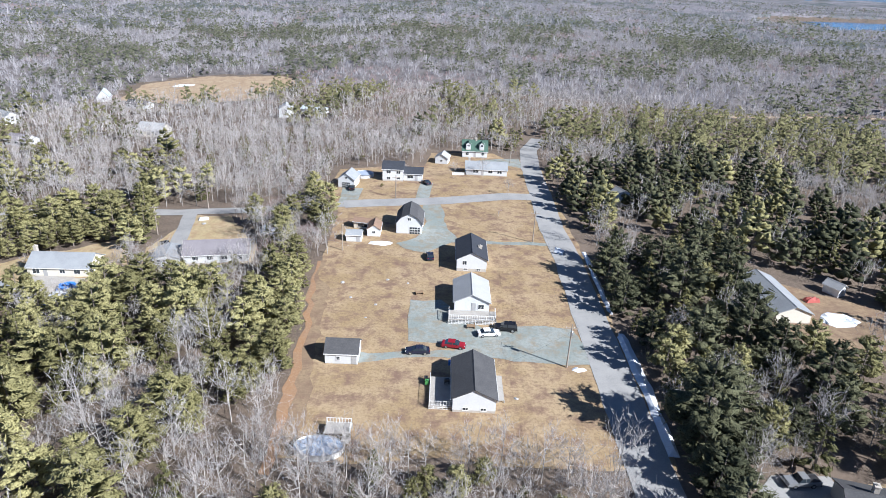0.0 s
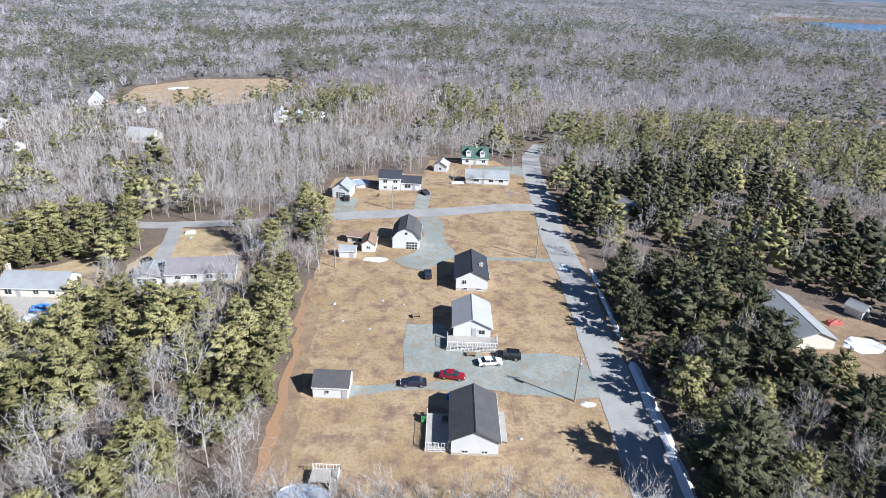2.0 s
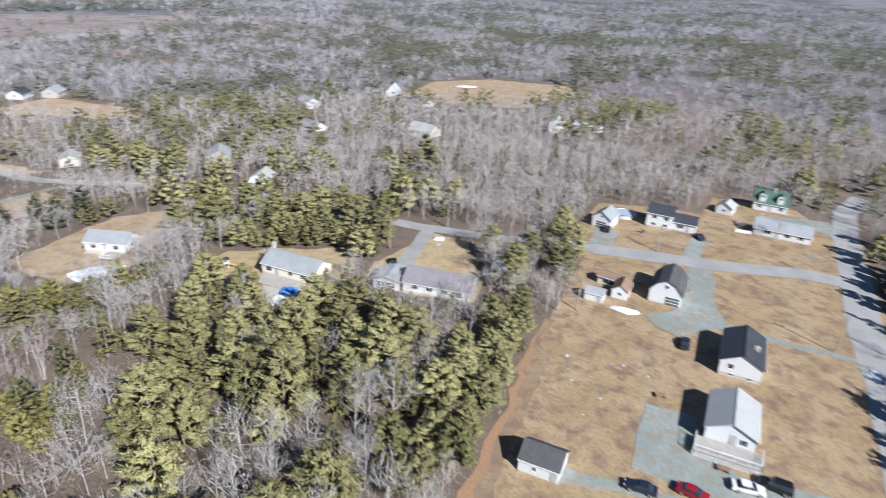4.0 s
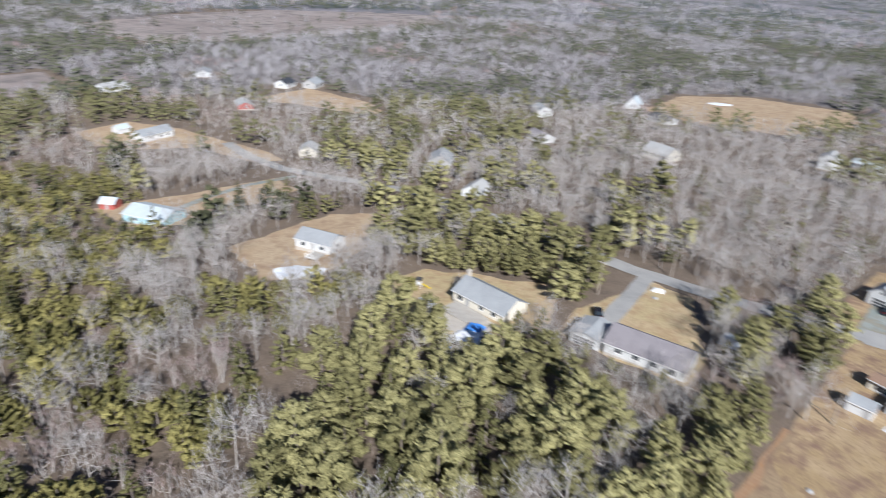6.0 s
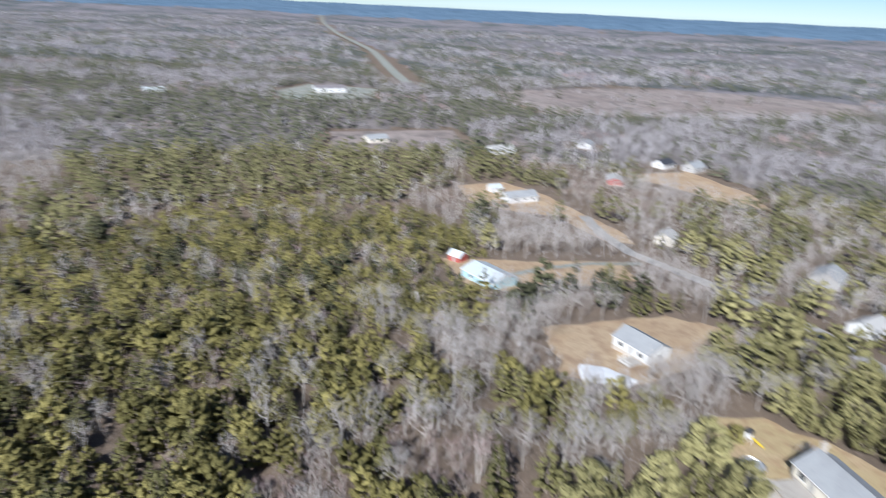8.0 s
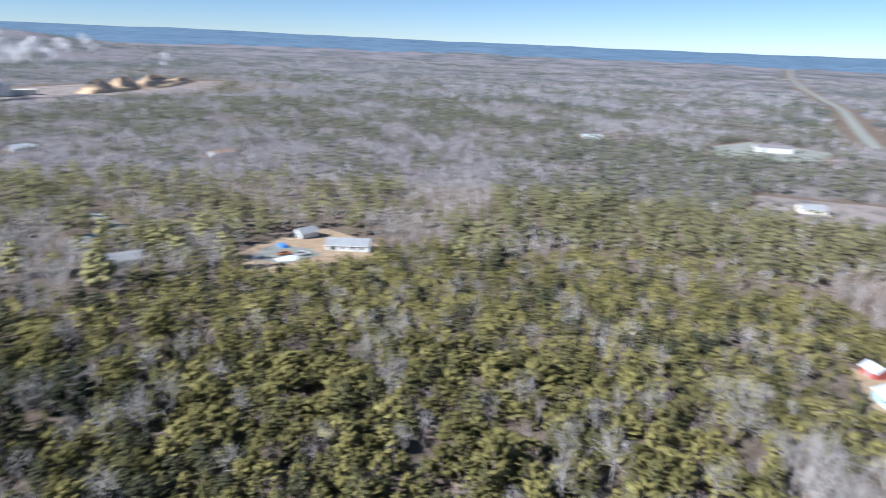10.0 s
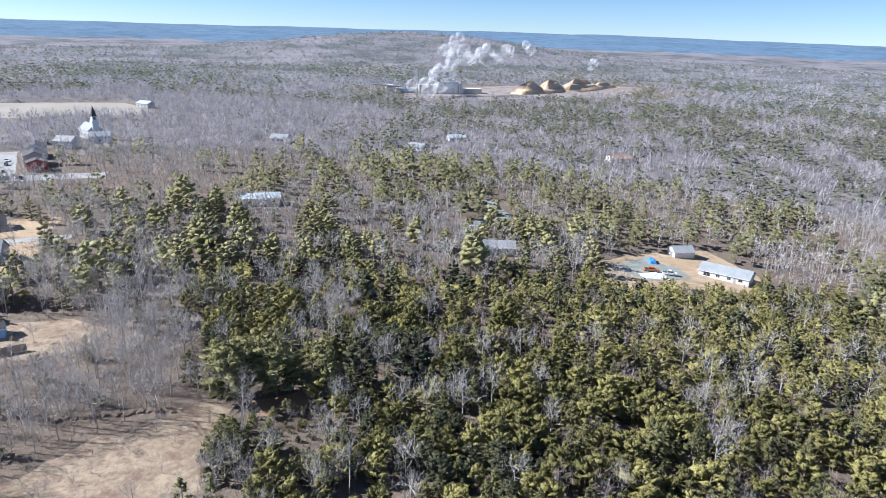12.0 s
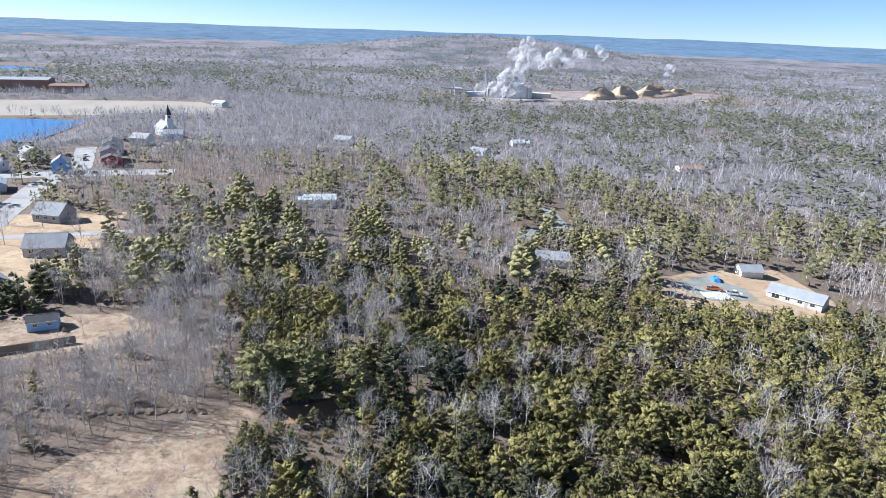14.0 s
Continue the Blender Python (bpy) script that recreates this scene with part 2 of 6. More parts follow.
def water_mat():
    m, n, l, b = node_mat("water")
    b.inputs["Base Color"].default_value, b.inputs["Roughness"].default_value = (0.02, 0.12, 0.30, 1), 0.12
    pos = n.new("ShaderNodeNewGeometry").outputs["Position"]
    bn = n.new("ShaderNodeBump")
    bn.inputs["Strength"].default_value, bn.inputs["Distance"].default_value = 0.4, 0.2
    l.new(noise_node(n, l, pos, 0.6), bn.inputs["Height"])
    l.new(bn.outputs[0], b.inputs["Normal"])
    return m


def steam_mat():
    m, n, l, b = node_mat("steam")
    b.inputs["Base Color"].default_value, b.inputs["Roughness"].default_value = (0.88, 0.89, 0.90, 1), 1.0
    pos = n.new("ShaderNodeNewGeometry").outputs["Position"]
    r = n.new("ShaderNodeMapRange")
    r.inputs["From Min"].default_value, r.inputs["From Max"].default_value = 0.35, 0.62
    r.inputs["To Min"].default_value, r.inputs["To Max"].default_value = 0.05, 0.25
    l.new(noise_node(n, l, pos, 0.09, 5.0), r.inputs["Value"])
    tr = n.new("ShaderNodeBsdfTransparent")
    tl = n.new("ShaderNodeBsdfTranslucent")
    tl.inputs["Color"].default_value = (0.88, 0.89, 0.90, 1)
    m1, m2 = n.new("ShaderNodeMixShader"), n.new("ShaderNodeMixShader")
    m1.inputs[0].default_value = 0.5
    l.new(b.outputs[0], m1.inputs[1])
    l.new(tl.outputs[0], m1.inputs[2])
    l.new(r.outputs[0], m2.inputs[0])
    l.new(tr.outputs[0], m2.inputs[1])
    l.new(m1.outputs[0], m2.inputs[2])
    l.new(m2.outputs[0], n["Material Output"].inputs["Surface"])
    return m


M["water"], M["steam"] = water_mat(), steam_mat()


# ---- terrain ----
def ss(a, b, x):
    u = min(1.0, max(0.0, (x - a) / (b - a)))
    return u * u * (3 - 2 * u)


CX, CY = -30.0, 50.0


def ground_z(x, y):
    west = -20 * ss(-20, -330, x) * (0.55 + 0.45 * ss(-330, -60, y))
    north = -9 * ss(90, 480, y)
    z = west + north * (1 - 0.5 * ss(-60, -300, x))
    r = math.hypot(x - CX, y - CY)
    if r > 500:
        yaw = math.degrees(math.atan2(-(x - CX), y - CY))
        rim = 36 + 61 * ss(85, 150, yaw if yaw > -90 else yaw + 360)
        rim *= 1.0 + 0.10 * noise.noise(Vector((yaw * 0.09, 3.1, 0)))
        far = ss(2300, 4700, r)
        z = z * (1 - far) + (rim - 8) * far
        z += ss(500, 1500, r) * (1 - far) * 9 * noise.noise(Vector((x * 0.0016, y * 0.0016, 0.5)))
        hill = math.exp(-(((x + 990) / 620) ** 2 + ((y + 2150) / 520) ** 2))
        z += hill * 84 * ss(700, 1500, r)
    # the bay and the far inlets lie lower
    z -= 4.5 * max(0.0, 1 - max(abs(x - 215) / 200, abs(y + 455) / 66) ** 4)
    z -= 6.0 * max(0.0, 1 - (((x - 420) / 240) ** 2 + ((y + 1290) / 130) ** 2)) ** 0.5 if abs(x - 420) < 240 and abs(y + 1290) < 130 else 0.0
    z -= 8.0 * max(0.0, 1 - (((x - 1000) / 340) ** 2 + ((y - 1415) / 220) ** 2)) ** 0.5 if abs(x - 1000) < 340 and abs(y - 1415) < 220 else 0.0
    return z


def link_mesh(name, verts, faces, mats, mat_index=None, smooth=False, tint=None):
    """A mesh object from arrays; faces of one size each."""
    verts = np.asarray(verts, np.float32)
    me = bpy.data.meshes.new(name)
    if isinstance(faces, np.ndarray):
        k = faces.shape[1]
        me.vertices.add(len(verts))
        me.vertices.foreach_set("co", verts.ravel())
        me.loops.add(faces.size)
        me.loops.foreach_set("vertex_index", faces.astype(np.int32).ravel())
        me.polygons.add(len(faces))
        me.polygons.foreach_set("loop_start", np.arange(0, faces.size, k, dtype=np.int32))
        if mat_index is not None:
            me.polygons.foreach_set("material_index", mat_index.astype(np.int32))
        me.update(calc_edges=True)
    else:
        me.from_pydata([tuple(v) for v in verts.tolist()], [], faces)
        if mat_index is not None:
            me.polygons.foreach_set("material_index", mat_index)
    for m in mats:
        me.materials.append(m)
    if tint is not None:
        me.attributes.new("tint", "FLOAT", "POINT").data.foreach_set("value", np.asarray(tint, np.float32))
    me.polygons.foreach_set("use_smooth", [smooth] * len(me.polygons))
    return new(name, me)


def polar_sheet(name, radii, steps, lift, m):
    vs, fs = [], []
    for r in radii:
        for k in range(steps):
            a = 2 * math.pi * k / steps
            x, y = CX + r * math.cos(a), CY + r * math.sin(a)
            vs.append((x, y, ground_z(x, y) + lift(x, y, r)))
    for i in range(len(radii) - 1):
        for k in range(steps):
            a, b = i * steps + k, i * steps + (k + 1) % steps
            fs.append((a, b, b + steps, a + steps))
    return link_mesh(name, vs, np.array(fs), [m], smooth=True)


rings = [0.5]
while rings[-1] < 4900:
    rings.append(rings[-1] + max(3.0, rings[-1] * 0.03))
ground = polar_sheet("ground", rings, 256, lambda x, y, r: 0.0, M["forest_floor"])
tagged(ground, "brown leaf-strewn forest floor rolling to the horizon", "ground", kind="structure")


def inside(poly, x, y):
    c = False
    for i in range(len(poly)):
        (x1, y1), (x2, y2) = poly[i - 1], poly[i]
        if (y1 > y) != (y2 > y) and x < (x2 - x1) * (y - y1) / (y2 - y1) + x1:
            c = not c
    return c


def strip(pts, width):
    """The outline of a road of that width along pts."""
    left, right = [], []
    for i, p in enumerate(pts):
        a, b = Vector(pts[max(0, i - 1)]), Vector(pts[min(len(pts) - 1, i + 1)])
        d = (b - a).normalized()
        n = Vector((-d.y, d.x)) * width / 2
        left.append((p[0] + n.x, p[1] + n.y))
        right.append((p[0] - n.x, p[1] - n.y))
    return left + right[::-1]


CLEAR = []


def sheet(name, poly, lift, m, label, category, wobble=0.0, cell=5.0, clear=2.0, kind="structure", seed=0, bulge=0.0):
    """A layer of ground cover over the terrain, with an uneven edge, cut into cells that follow the slope."""
    pts = []
    for i in range(len(poly)):
        a, b = Vector(poly[i - 1]), Vector(poly[i])
        k = max(1, int((b - a).length / (2.5 if cell < 10 else cell))) if wobble else 1
        for j in range(k):
            p = a.lerp(b, j / k)
            w = noise.noise_vector(Vector((p.x * 0.22 + seed, p.y * 0.22, 1.7))) * wobble
            pts.append((p.x + w.x, p.y + w.y))
    bm = bmesh.new()
    bm.faces.new([bm.verts.new((x, y, 0)) for x, y in pts])
    xs, ys = [p[0] for p in pts], [p[1] for p in pts]
    for axis, low, high in ((0, min(xs), max(xs)), (1, min(ys), max(ys))):
        k = int((high - low) / cell)
        for i in range(1, k + 1):
            co, no = [0, 0, 0], [0, 0, 0]
            co[axis], no[axis] = low + (high - low) * i / (k + 1), 1
            bmesh.ops.bisect_plane(bm, geom=bm.verts[:] + bm.edges[:] + bm.faces[:], plane_co=co, plane_no=no)
    bmesh.ops.triangulate(bm, faces=bm.faces[:])
    for v in bm.verts:
        edge = v.is_boundary
        v.co.z = ground_z(v.co.x, v.co.y) + (0.01 if edge and bulge else lift + (bulge * random.uniform(0.3, 1) if not edge else 0))
    bmesh.ops.recalc_face_normals(bm, faces=bm.faces[:])
    me = bpy.data.meshes.new(name)
    bm.to_mesh(me)
    bm.free()
    if me.polygons and sum(p.normal.z for p in me.polygons) < 0:
        me.flip_normals()
    me.materials.append(m)
    ob = tagged(new(name, me), label, category, kind=kind)
    if clear is not None:
        CLEAR.append((poly, clear, min(xs) - clear, max(xs) + clear, min(ys) - clear, max(ys) + clear))
    return ob


LOT = [(-26, 70), (-28, 96), (-30.5, 127), (-32, 148), (-33.5, 180), (-41, 200), (-41, 230), (-26, 236), (-9, 240), (-7, 262), (20, 266), (26, 252), (37.5, 262), (37, 71), (12, 70), (0, 71.5), (-14, 69.5)]
sheet("lawn", LOT, 0.03, M["dry_grass"], "dry tan and brown winter grass of the house lots", "lawn", 0.8, clear=0.5)
sheet("brown_strip", [(-27.0, 70), (-29.0, 96), (-31.2, 127), (-32.6, 142), (-31.0, 142), (-28.0, 127), (-25.0, 106), (-24.0, 96), (-23.0, 86), (-22.5, 70)], 0.045, M["fallow"], "trampled brown soil and dead grass below the trees", "soil", 2.4, 3.0, None)
sheet("soil_strip", [(-27.0, 66), (-29.0, 96), (-31.2, 127), (-32.6, 142), (-32.0, 142), (-30.2, 127), (-28.0, 100), (-25.8, 82), (-25.5, 66)], 0.06, M["red_soil"], "bare reddish soil along the edge of the trees", "soil", 1.6, clear=0.5)
ROAD = strip([(32, -60), (32.2, 60), (32.2, 120), (32.6, 150), (31.6, 175), (32.6, 205), (33.4, 245), (36, 275), (44, 300)], 7.6)
sheet("road", ROAD, 0.085, M["asphalt"], "worn grey asphalt road with tree shadows", "road", 0.25, clear=0.4)
CROSS = [(31, 204), (20, 203.5), (0, 196), (-33, 188), (-60, 181), (-83, 179), (-106, 181), (-154, 185), (-178, 183), (-205, 176), (-234, 168), (-262, 168), (-290, 172)]
sheet("side_road", strip(CROSS[:4], 7.4), 0.10, M["asphalt"], "grey asphalt side road between the lawns", "road", 0.25)
sheet("side_road", strip(CROSS[3:], 5.4), 0.10, M["asphalt"], "grey asphalt side road through the woods", "road", 0.4, clear=1.4)
sheet("gravel_drive", [(30, 99.5), (27, 113), (12, 112.6), (8, 111.5), (-0.5, 123), (-8, 122.6), (-7.6, 106), (3, 104), (2, 102.8), (-8, 101.5), (-17, 100), (-16.2, 96.8), (-9, 98.6), (-2, 99.6), (11, 100.2), (24, 98.6)], 0.08, M["gravel"], "grey-green gravel driveway shared by two houses", "driveway", 1.1)
sheet("gravel_drive", [(-8, 191), (-2, 192), (-0.5, 178), (0.5, 168), (3, 161.5), (28, 161), (28, 159), (2, 158.5), (-2, 153.5), (-6, 151), (-11, 153), (-13, 157), (-7, 164), (-6.3, 174)], 0.08, M["gravel"], "grey gravel driveway round the barn garage", "driveway", 1.3, seed=4)
sheet("gravel_drive", [(-10.5, 196), (-6, 197), (-5, 216), (-9.5, 216.5)], 0.08, M["gravel"], "pale gravel driveway of the blue-roofed house", "driveway", 0.3)
sheet("gravel_drive", [(-35, 189.5), (-29, 190.5), (-29, 206), (-36, 206)], 0.08, M["gravel"], "grey gravel driveway of the small garage", "driveway", 0.3)
sheet("gravel_drive", [(24, 246), (30, 242), (30, 258), (20, 256), (8, 250), (8, 246)], 0.08, M["gravel"], "grey gravel driveway before the green-roofed house", "driveway", 0.6)
sheet("lawn", [(-120, 130), (-108, 121), (-84, 121), (-80, 140), (-84, 148), (-90, 157), (-104, 149), (-119, 140)], 0.03, M["green_grass"], "yellow-green winter lawn round the chimney house", "lawn", 1.6, clear=0.0)
sheet("patio", [(-103, 124.5), (-96, 121), (-86, 125), (-85.5, 131.5), (-99, 131.5)], 0.10, M["concrete"], "pale paved patio behind the chimney house", "patio", 0.2)
sheet("lawn", [(-77, 176), (-66, 176), (-57, 163), (-50, 150), (-50, 140), (-77, 138), (-80, 150)], 0.03, M["green_grass"], "greenish winter lawn round the mauve-roofed house", "lawn", 1.5, clear=0.0)
sheet("gravel_drive", [(-80.5, 178), (-76.3, 177.5), (-70.4, 152.5), (-67, 147.5), (-75, 146), (-75, 152.5)], 0.08, M["asphalt"], "pale worn driveway of the mauve-roofed house", "driveway", 0.3)
sheet("lawn", [(-168, 112), (-140, 107), (-133, 118), (-140, 136), (-146, 153), (-158, 162), (-172, 149), (-170, 130)], 0.03, M["tan_grass"], "tan winter grass round the white bungalow", "lawn", 2.0, clear=-0.5)
sheet("lawn", [(-232, 96), (-226, 128), (-224, 158), (-203, 156), (-200, 140), (-194, 112), (-205, 98)], 0.03, M["tan_grass"], "tan winter field round the white-roofed house", "lawn", 1.0, clear=0.5)
sheet("gravel_drive", strip([(-212, 116), (-218, 130), (-222, 146), (-221, 166)], 3.4), 0.08, M["gravel"], "grey driveway past the field", "driveway", 0.3)
sheet("lawn", [(-345, 124), (-352, 150), (-327, 166), (-268, 178), (-246, 176), (-250, 165), (-290, 158), (-300, 138), (-318, 124)], 0.03, M["tan_grass"], "tan winter grass round the far farmhouse", "lawn", 1.0, clear=1.0)
sheet("lawn", [(-215, 412), (-226, 480), (-190, 510), (-125, 500), (-108, 465), (-122, 402), (-165, 392)], 0.03, M["tan_grass"], "tan open field with a small frozen pond", "field", 3.0, 8.0)
sheet("lawn", [(-90, 420), (-40, 400), (-20, 440), (-40, 480), (-90, 470)], 0.03, M["red_shrub_ground"], "reddish shrubby wet ground", "wetland", 3.0, 8.0, clear=None)
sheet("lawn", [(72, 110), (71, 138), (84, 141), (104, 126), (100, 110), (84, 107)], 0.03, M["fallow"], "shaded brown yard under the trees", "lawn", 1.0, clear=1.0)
sheet("lawn", [(60, 60), (58, 64), (62, 69), (74, 70), (76, 60)], 0.03, M["green_grass"], "green-yellow grass beside the parked pickup", "lawn", 0.6, clear=1.0)
sheet("gravel_drive", [(35.5, 58.5), (35.5, 61.5), (44, 64), (51, 70.5), (60, 71), (60, 66.5), (48, 62)], 0.08, M["asphalt"], "dark shaded driveway with the parked pickup", "driveway", 0.4, clear=0.4)
sheet("lawn", [(-18, -26), (-23, -36), (-31, -42), (-44, -45.5), (-57, -49), (-61, -44), (-55, -33), (-53, -25), (-49, -19), (-40, -12), (-28, -14)], 0.03, M["meadow"], "pale rough meadow beside the woods", "field", 3.0, clear=0.5)
sheet("soil_patch", [(-64, -47), (-77, -47), (-74, -40), (-64, -41)], 0.05, M["red_soil"], "bare red-brown earth under two pines", "soil", 1.0, clear=0.0)
sheet("lawn", [(2, -80), (-34, -82), (-40, -92), (-32, -101), (-10, -106), (6, -104)], 0.03, M["meadow"], "yellowed lawn beside the blue shed", "lawn", 1.0, clear=0.5)
sheet("lawn", [(-20, -150), (-26, -205), (14, -210), (30, -190), (28, -112), (0, -112)], 0.03, M["tan_grass"], "pale winter yards at the edge of the village", "lawn", 1.0, 8.0, clear=0.0)
sheet("village_street", strip([(22, -120), (18, -205), (14, -262), (3, -300), (8, -365)], 11.0), 0.12, M["asphalt"], "pale grey village street", "road", 0.3)
sheet("village_street", strip([(-42, -282), (0, -286), (60, -290)], 14.0), 0.10, M["asphalt"], "pale grey parking ground of the village", "road", 0.6)
sheet("village_street", strip([(-30, -176), (0, -178), (40, -182)], 5.0), 0.11, M["asphalt"], "narrow grey lane between the yards", "road", 0.3)
sheet("sand_flat", [(420, -535), (80, -533), (-72, -526), (-84, -560), (-63, -645), (119, -672), (420, -690)], 0.05, M["sand"], "broad pale gravel flat beside the bay", "ground", 4.0, 20.0, clear=2.0)
sheet("lawn", [(-190, -86), (-208, -112), (-232, -118), (-270, -116), (-262, -80), (-244, -70), (-218, -82)], 0.03, M["tan_grass"], "tan yard round the long grey-roofed house", "lawn", 1.0, clear=0.5)
sheet("gravel_drive", [(-208, -106), (-232, -113), (-236, -98), (-232, -88), (-212, -90)], 0.08, M["gravel"], "pale gravel yard with parked machines", "driveway", 0.6)
sheet("gravel_drive", strip([(-172, -150), (-180, -165), (-205, -175), (-212, -205)], 7.0), 0.08, M["gravel"], "pale gravel track in the woods", "track", 1.0)
sheet("mill_yard", [(-380, -705), (-420, -790), (-500, -850), (-640, -860), (-840, -850), (-870, -790), (-720, -668), (-560, -655), (-430, -672)], 0.08, M["cut_over"], "bare brown yard of the wood-chip mill", "ground", 4.0, 20.0)
sheet("clearing", [(-590, 250), (-730, 240), (-830, 420), (-820, 560), (-740, 690), (-620, 620), (-590, 480)], 0.05, M["cut_over"], "pinkish-brown logged clearing with scattered slash", "clearing", 26.0, 25.0, clear=0.0)
sheet("clearing", [(-640, 20), (-650, 100), (-730, 110), (-760, 40), (-700, 10)], 0.05, M["gravel"], "pale gravel yard of the far store", "ground", 3.0, 15.0)
sheet("clearing", [(-420, 60), (-440, 150), (-500, 150), (-490, 60)], 0.05, M["cut_over"], "brown open yards of far houses", "ground", 3.0, 15.0)
sheet("clearing", [(-370, 225), (-380, 275), (-330, 285), (-300, 275), (-305, 262), (-345, 245)], 0.05, M["tan_grass"], "tan roadside yards of far houses", "ground", 2.0, 10.0)
sheet("highway", strip([(-780, 150), (-900, 146), (-1230, 143), (-1860, 91), (-2600, 60), (-3600, 40)], 13.0), 1.6, M["gravel"], "long pale highway cut straight through the forest", "road", 0.0, 40.0, clear=16.0)
sheet("field_strip", [(165, 385), (280, 402), (420, 430), (420, 438), (280, 410), (165, 392)], 0.05, M["tan_grass"], "narrow pale cutting through the woods", "ground", 1.5, 10.0, clear=2.0)
for poly, zz, nm in (([(420, -388), (56, -386), (40, -410), (20, -502), (84, -522), (420, -522)], -0.8, "pale blue bay beyond the village"),
                     ([(180, -1170), (660, -1165), (660, -1410), (180, -1410)], None, "blue inlet far beyond the flat"),
                     ([(720, 1230), (1250, 1230), (1290, 1600), (790, 1585)], None, "blue water of a far lake")):
    zz = zz if zz is not None else ground_z(sum(p[0] for p in poly) / 4, sum(p[1] for p in poly) / 4) + 3.0
    bay = link_mesh("water", [(x, y, zz) for x, y in poly], [tuple(range(len(poly)))], [M["water"]])
    tagged(bay, nm, "water", kind="structure")
    if bay.data.polygons[0].normal.z < 0:
        bay.data.flip_normals()
    xs, ys = [p[0] for p in poly], [p[1] for p in poly]
    CLEAR.append((poly, 3.0, min(xs) - 3, max(xs) + 3, min(ys) - 3, max(ys) + 3))
for poly, lb, sd in (([(36.1, 74), (38.0, 74), (38.6, 95), (38.2, 112), (36.4, 112), (36.2, 95)], "dirty snowbank along the road edge", 1),
                     ([(36.8, 120), (38.0, 120), (38.3, 140), (38.6, 156), (37.4, 156), (36.9, 138)], "thin old snowbank along the road edge", 2),
                     ([(24.8, 97.0), (26.0, 96.2), (26.9, 96.6), (27.9, 96.3), (28.0, 97.2), (26.8, 97.6), (26.0, 98.3), (25.2, 97.7)], "small melting snow heap by the pole", 3),
                     ([(-21.5, 155), (-17, 154.2), (-14, 156), (-15, 157.8), (-18, 156.8), (-21, 157)], "melting snow patch on the brown grass", 4),
                     ([(84.5, 121), (87, 118.5), (91, 119), (94.5, 121.5), (93, 124.5), (89, 125.5), (86.5, 124)], "melting snow patch in the shaded yard", 5),
                     ([(29.5, 155), (31.5, 152), (33, 156), (30.6, 158.5)], "small snow remnant beside the road", 6),
                     ([(-146, 112), (-138, 110), (-133, 118), (-136, 123), (-143, 118)], "melting snow below the white bungalow", 7),
                     ([(-90, 119), (-84, 121), (-83, 128), (-88, 128), (-91, 124)], "snow and ice beside the patio", 8),
                     ([(-200, 466), (-192, 463), (-184, 467), (-186, 473), (-196, 474)], "pale ice of a frozen pond in the field", 9),
                     ([(-225, -96), (-214, -98), (-212, -92), (-222, -89)], "snow heap in the gravel yard", 10)):
    sheet("snow_patch", poly, 0.16, M["snow"], lb, "snow", 0.5, 1.6, 0.0, "", sd, 0.35)


# ---- building blocks ----
class Shape:
    """Collects boxes, prisms and rounds into one mesh."""

    def __init__(self):
        self.v, self.f = [], []

    def add(self, vs, fs):
        k = len(self.v)
        self.v += [tuple(p) for p in vs]
        self.f += [tuple(i + k for i in f) for f in fs]
        return self

    def box(self, x0, x1, y0, y1, z0, z1):
        return self.prism([(x0, y0), (x1, y0), (x1, y1), (x0, y1)], z0, z1)

    def prism(self, poly, z0, z1, top=1.0):
        n = len(poly)
        cx, cy = sum(p[0] for p in poly) / n, sum(p[1] for p in poly) / n
        vs = [(x, y, z0) for x, y in poly] + [(cx + (x - cx) * top, cy + (y - cy) * top, z1) for x, y in poly]
        return self.add(vs, [tuple(range(n))[::-1], tuple(range(n, 2 * n))] + [(i, (i + 1) % n, n + (i + 1) % n, n + i) for i in range(n)])

    def across(self, profile, y0, y1, taper=0.0):
        """A profile of (x, z), extruded along y."""
        n = len(profile)
        vs = [(x, y0, z) for x, z in profile] + [(x, y1, z) for x, z in profile]
        return self.add(vs, [tuple(range(n)), tuple(range(n, 2 * n))[::-1]] + [((i + 1) % n, i, n + i, n + (i + 1) % n) for i in range(n)])

    def tube(self, a, b, ra, rb, n=8):
        a, b = Vector(a), Vector(b)
        q = (b - a).to_track_quat("Z", "Y")
        vs = [a + q @ Vector((ra * math.cos(2 * math.pi * i / n), ra * math.sin(2 * math.pi * i / n), 0)) for i in range(n)]
        vs += [b + q @ Vector((rb * math.cos(2 * math.pi * i / n), rb * math.sin(2 * math.pi * i / n), 0)) for i in range(n)]
        return self.add(vs, [tuple(range(n))[::-1], tuple(range(n, 2 * n))] + [(i, (i + 1) % n, n + (i + 1) % n, n + i) for i in range(n)])


def part(name, shape, material, parent, label=""):
    me = bpy.data.meshes.new(name)
    me.from_pydata(shape.v, [], shape.f)
    me.materials.append(material)
    ob = new(name, me)
    ob.parent = parent
    return tagged(ob, label)


def thing(name, label, category, m, group=""):
    ob = new(name)
    ob.matrix_world = m
    return tagged(ob, label, category, group)


def at(x, y, rz=0.0, dz=0.0):
    return pose(x, y, ground_z(x, y) + dz, 0, 0, rz)


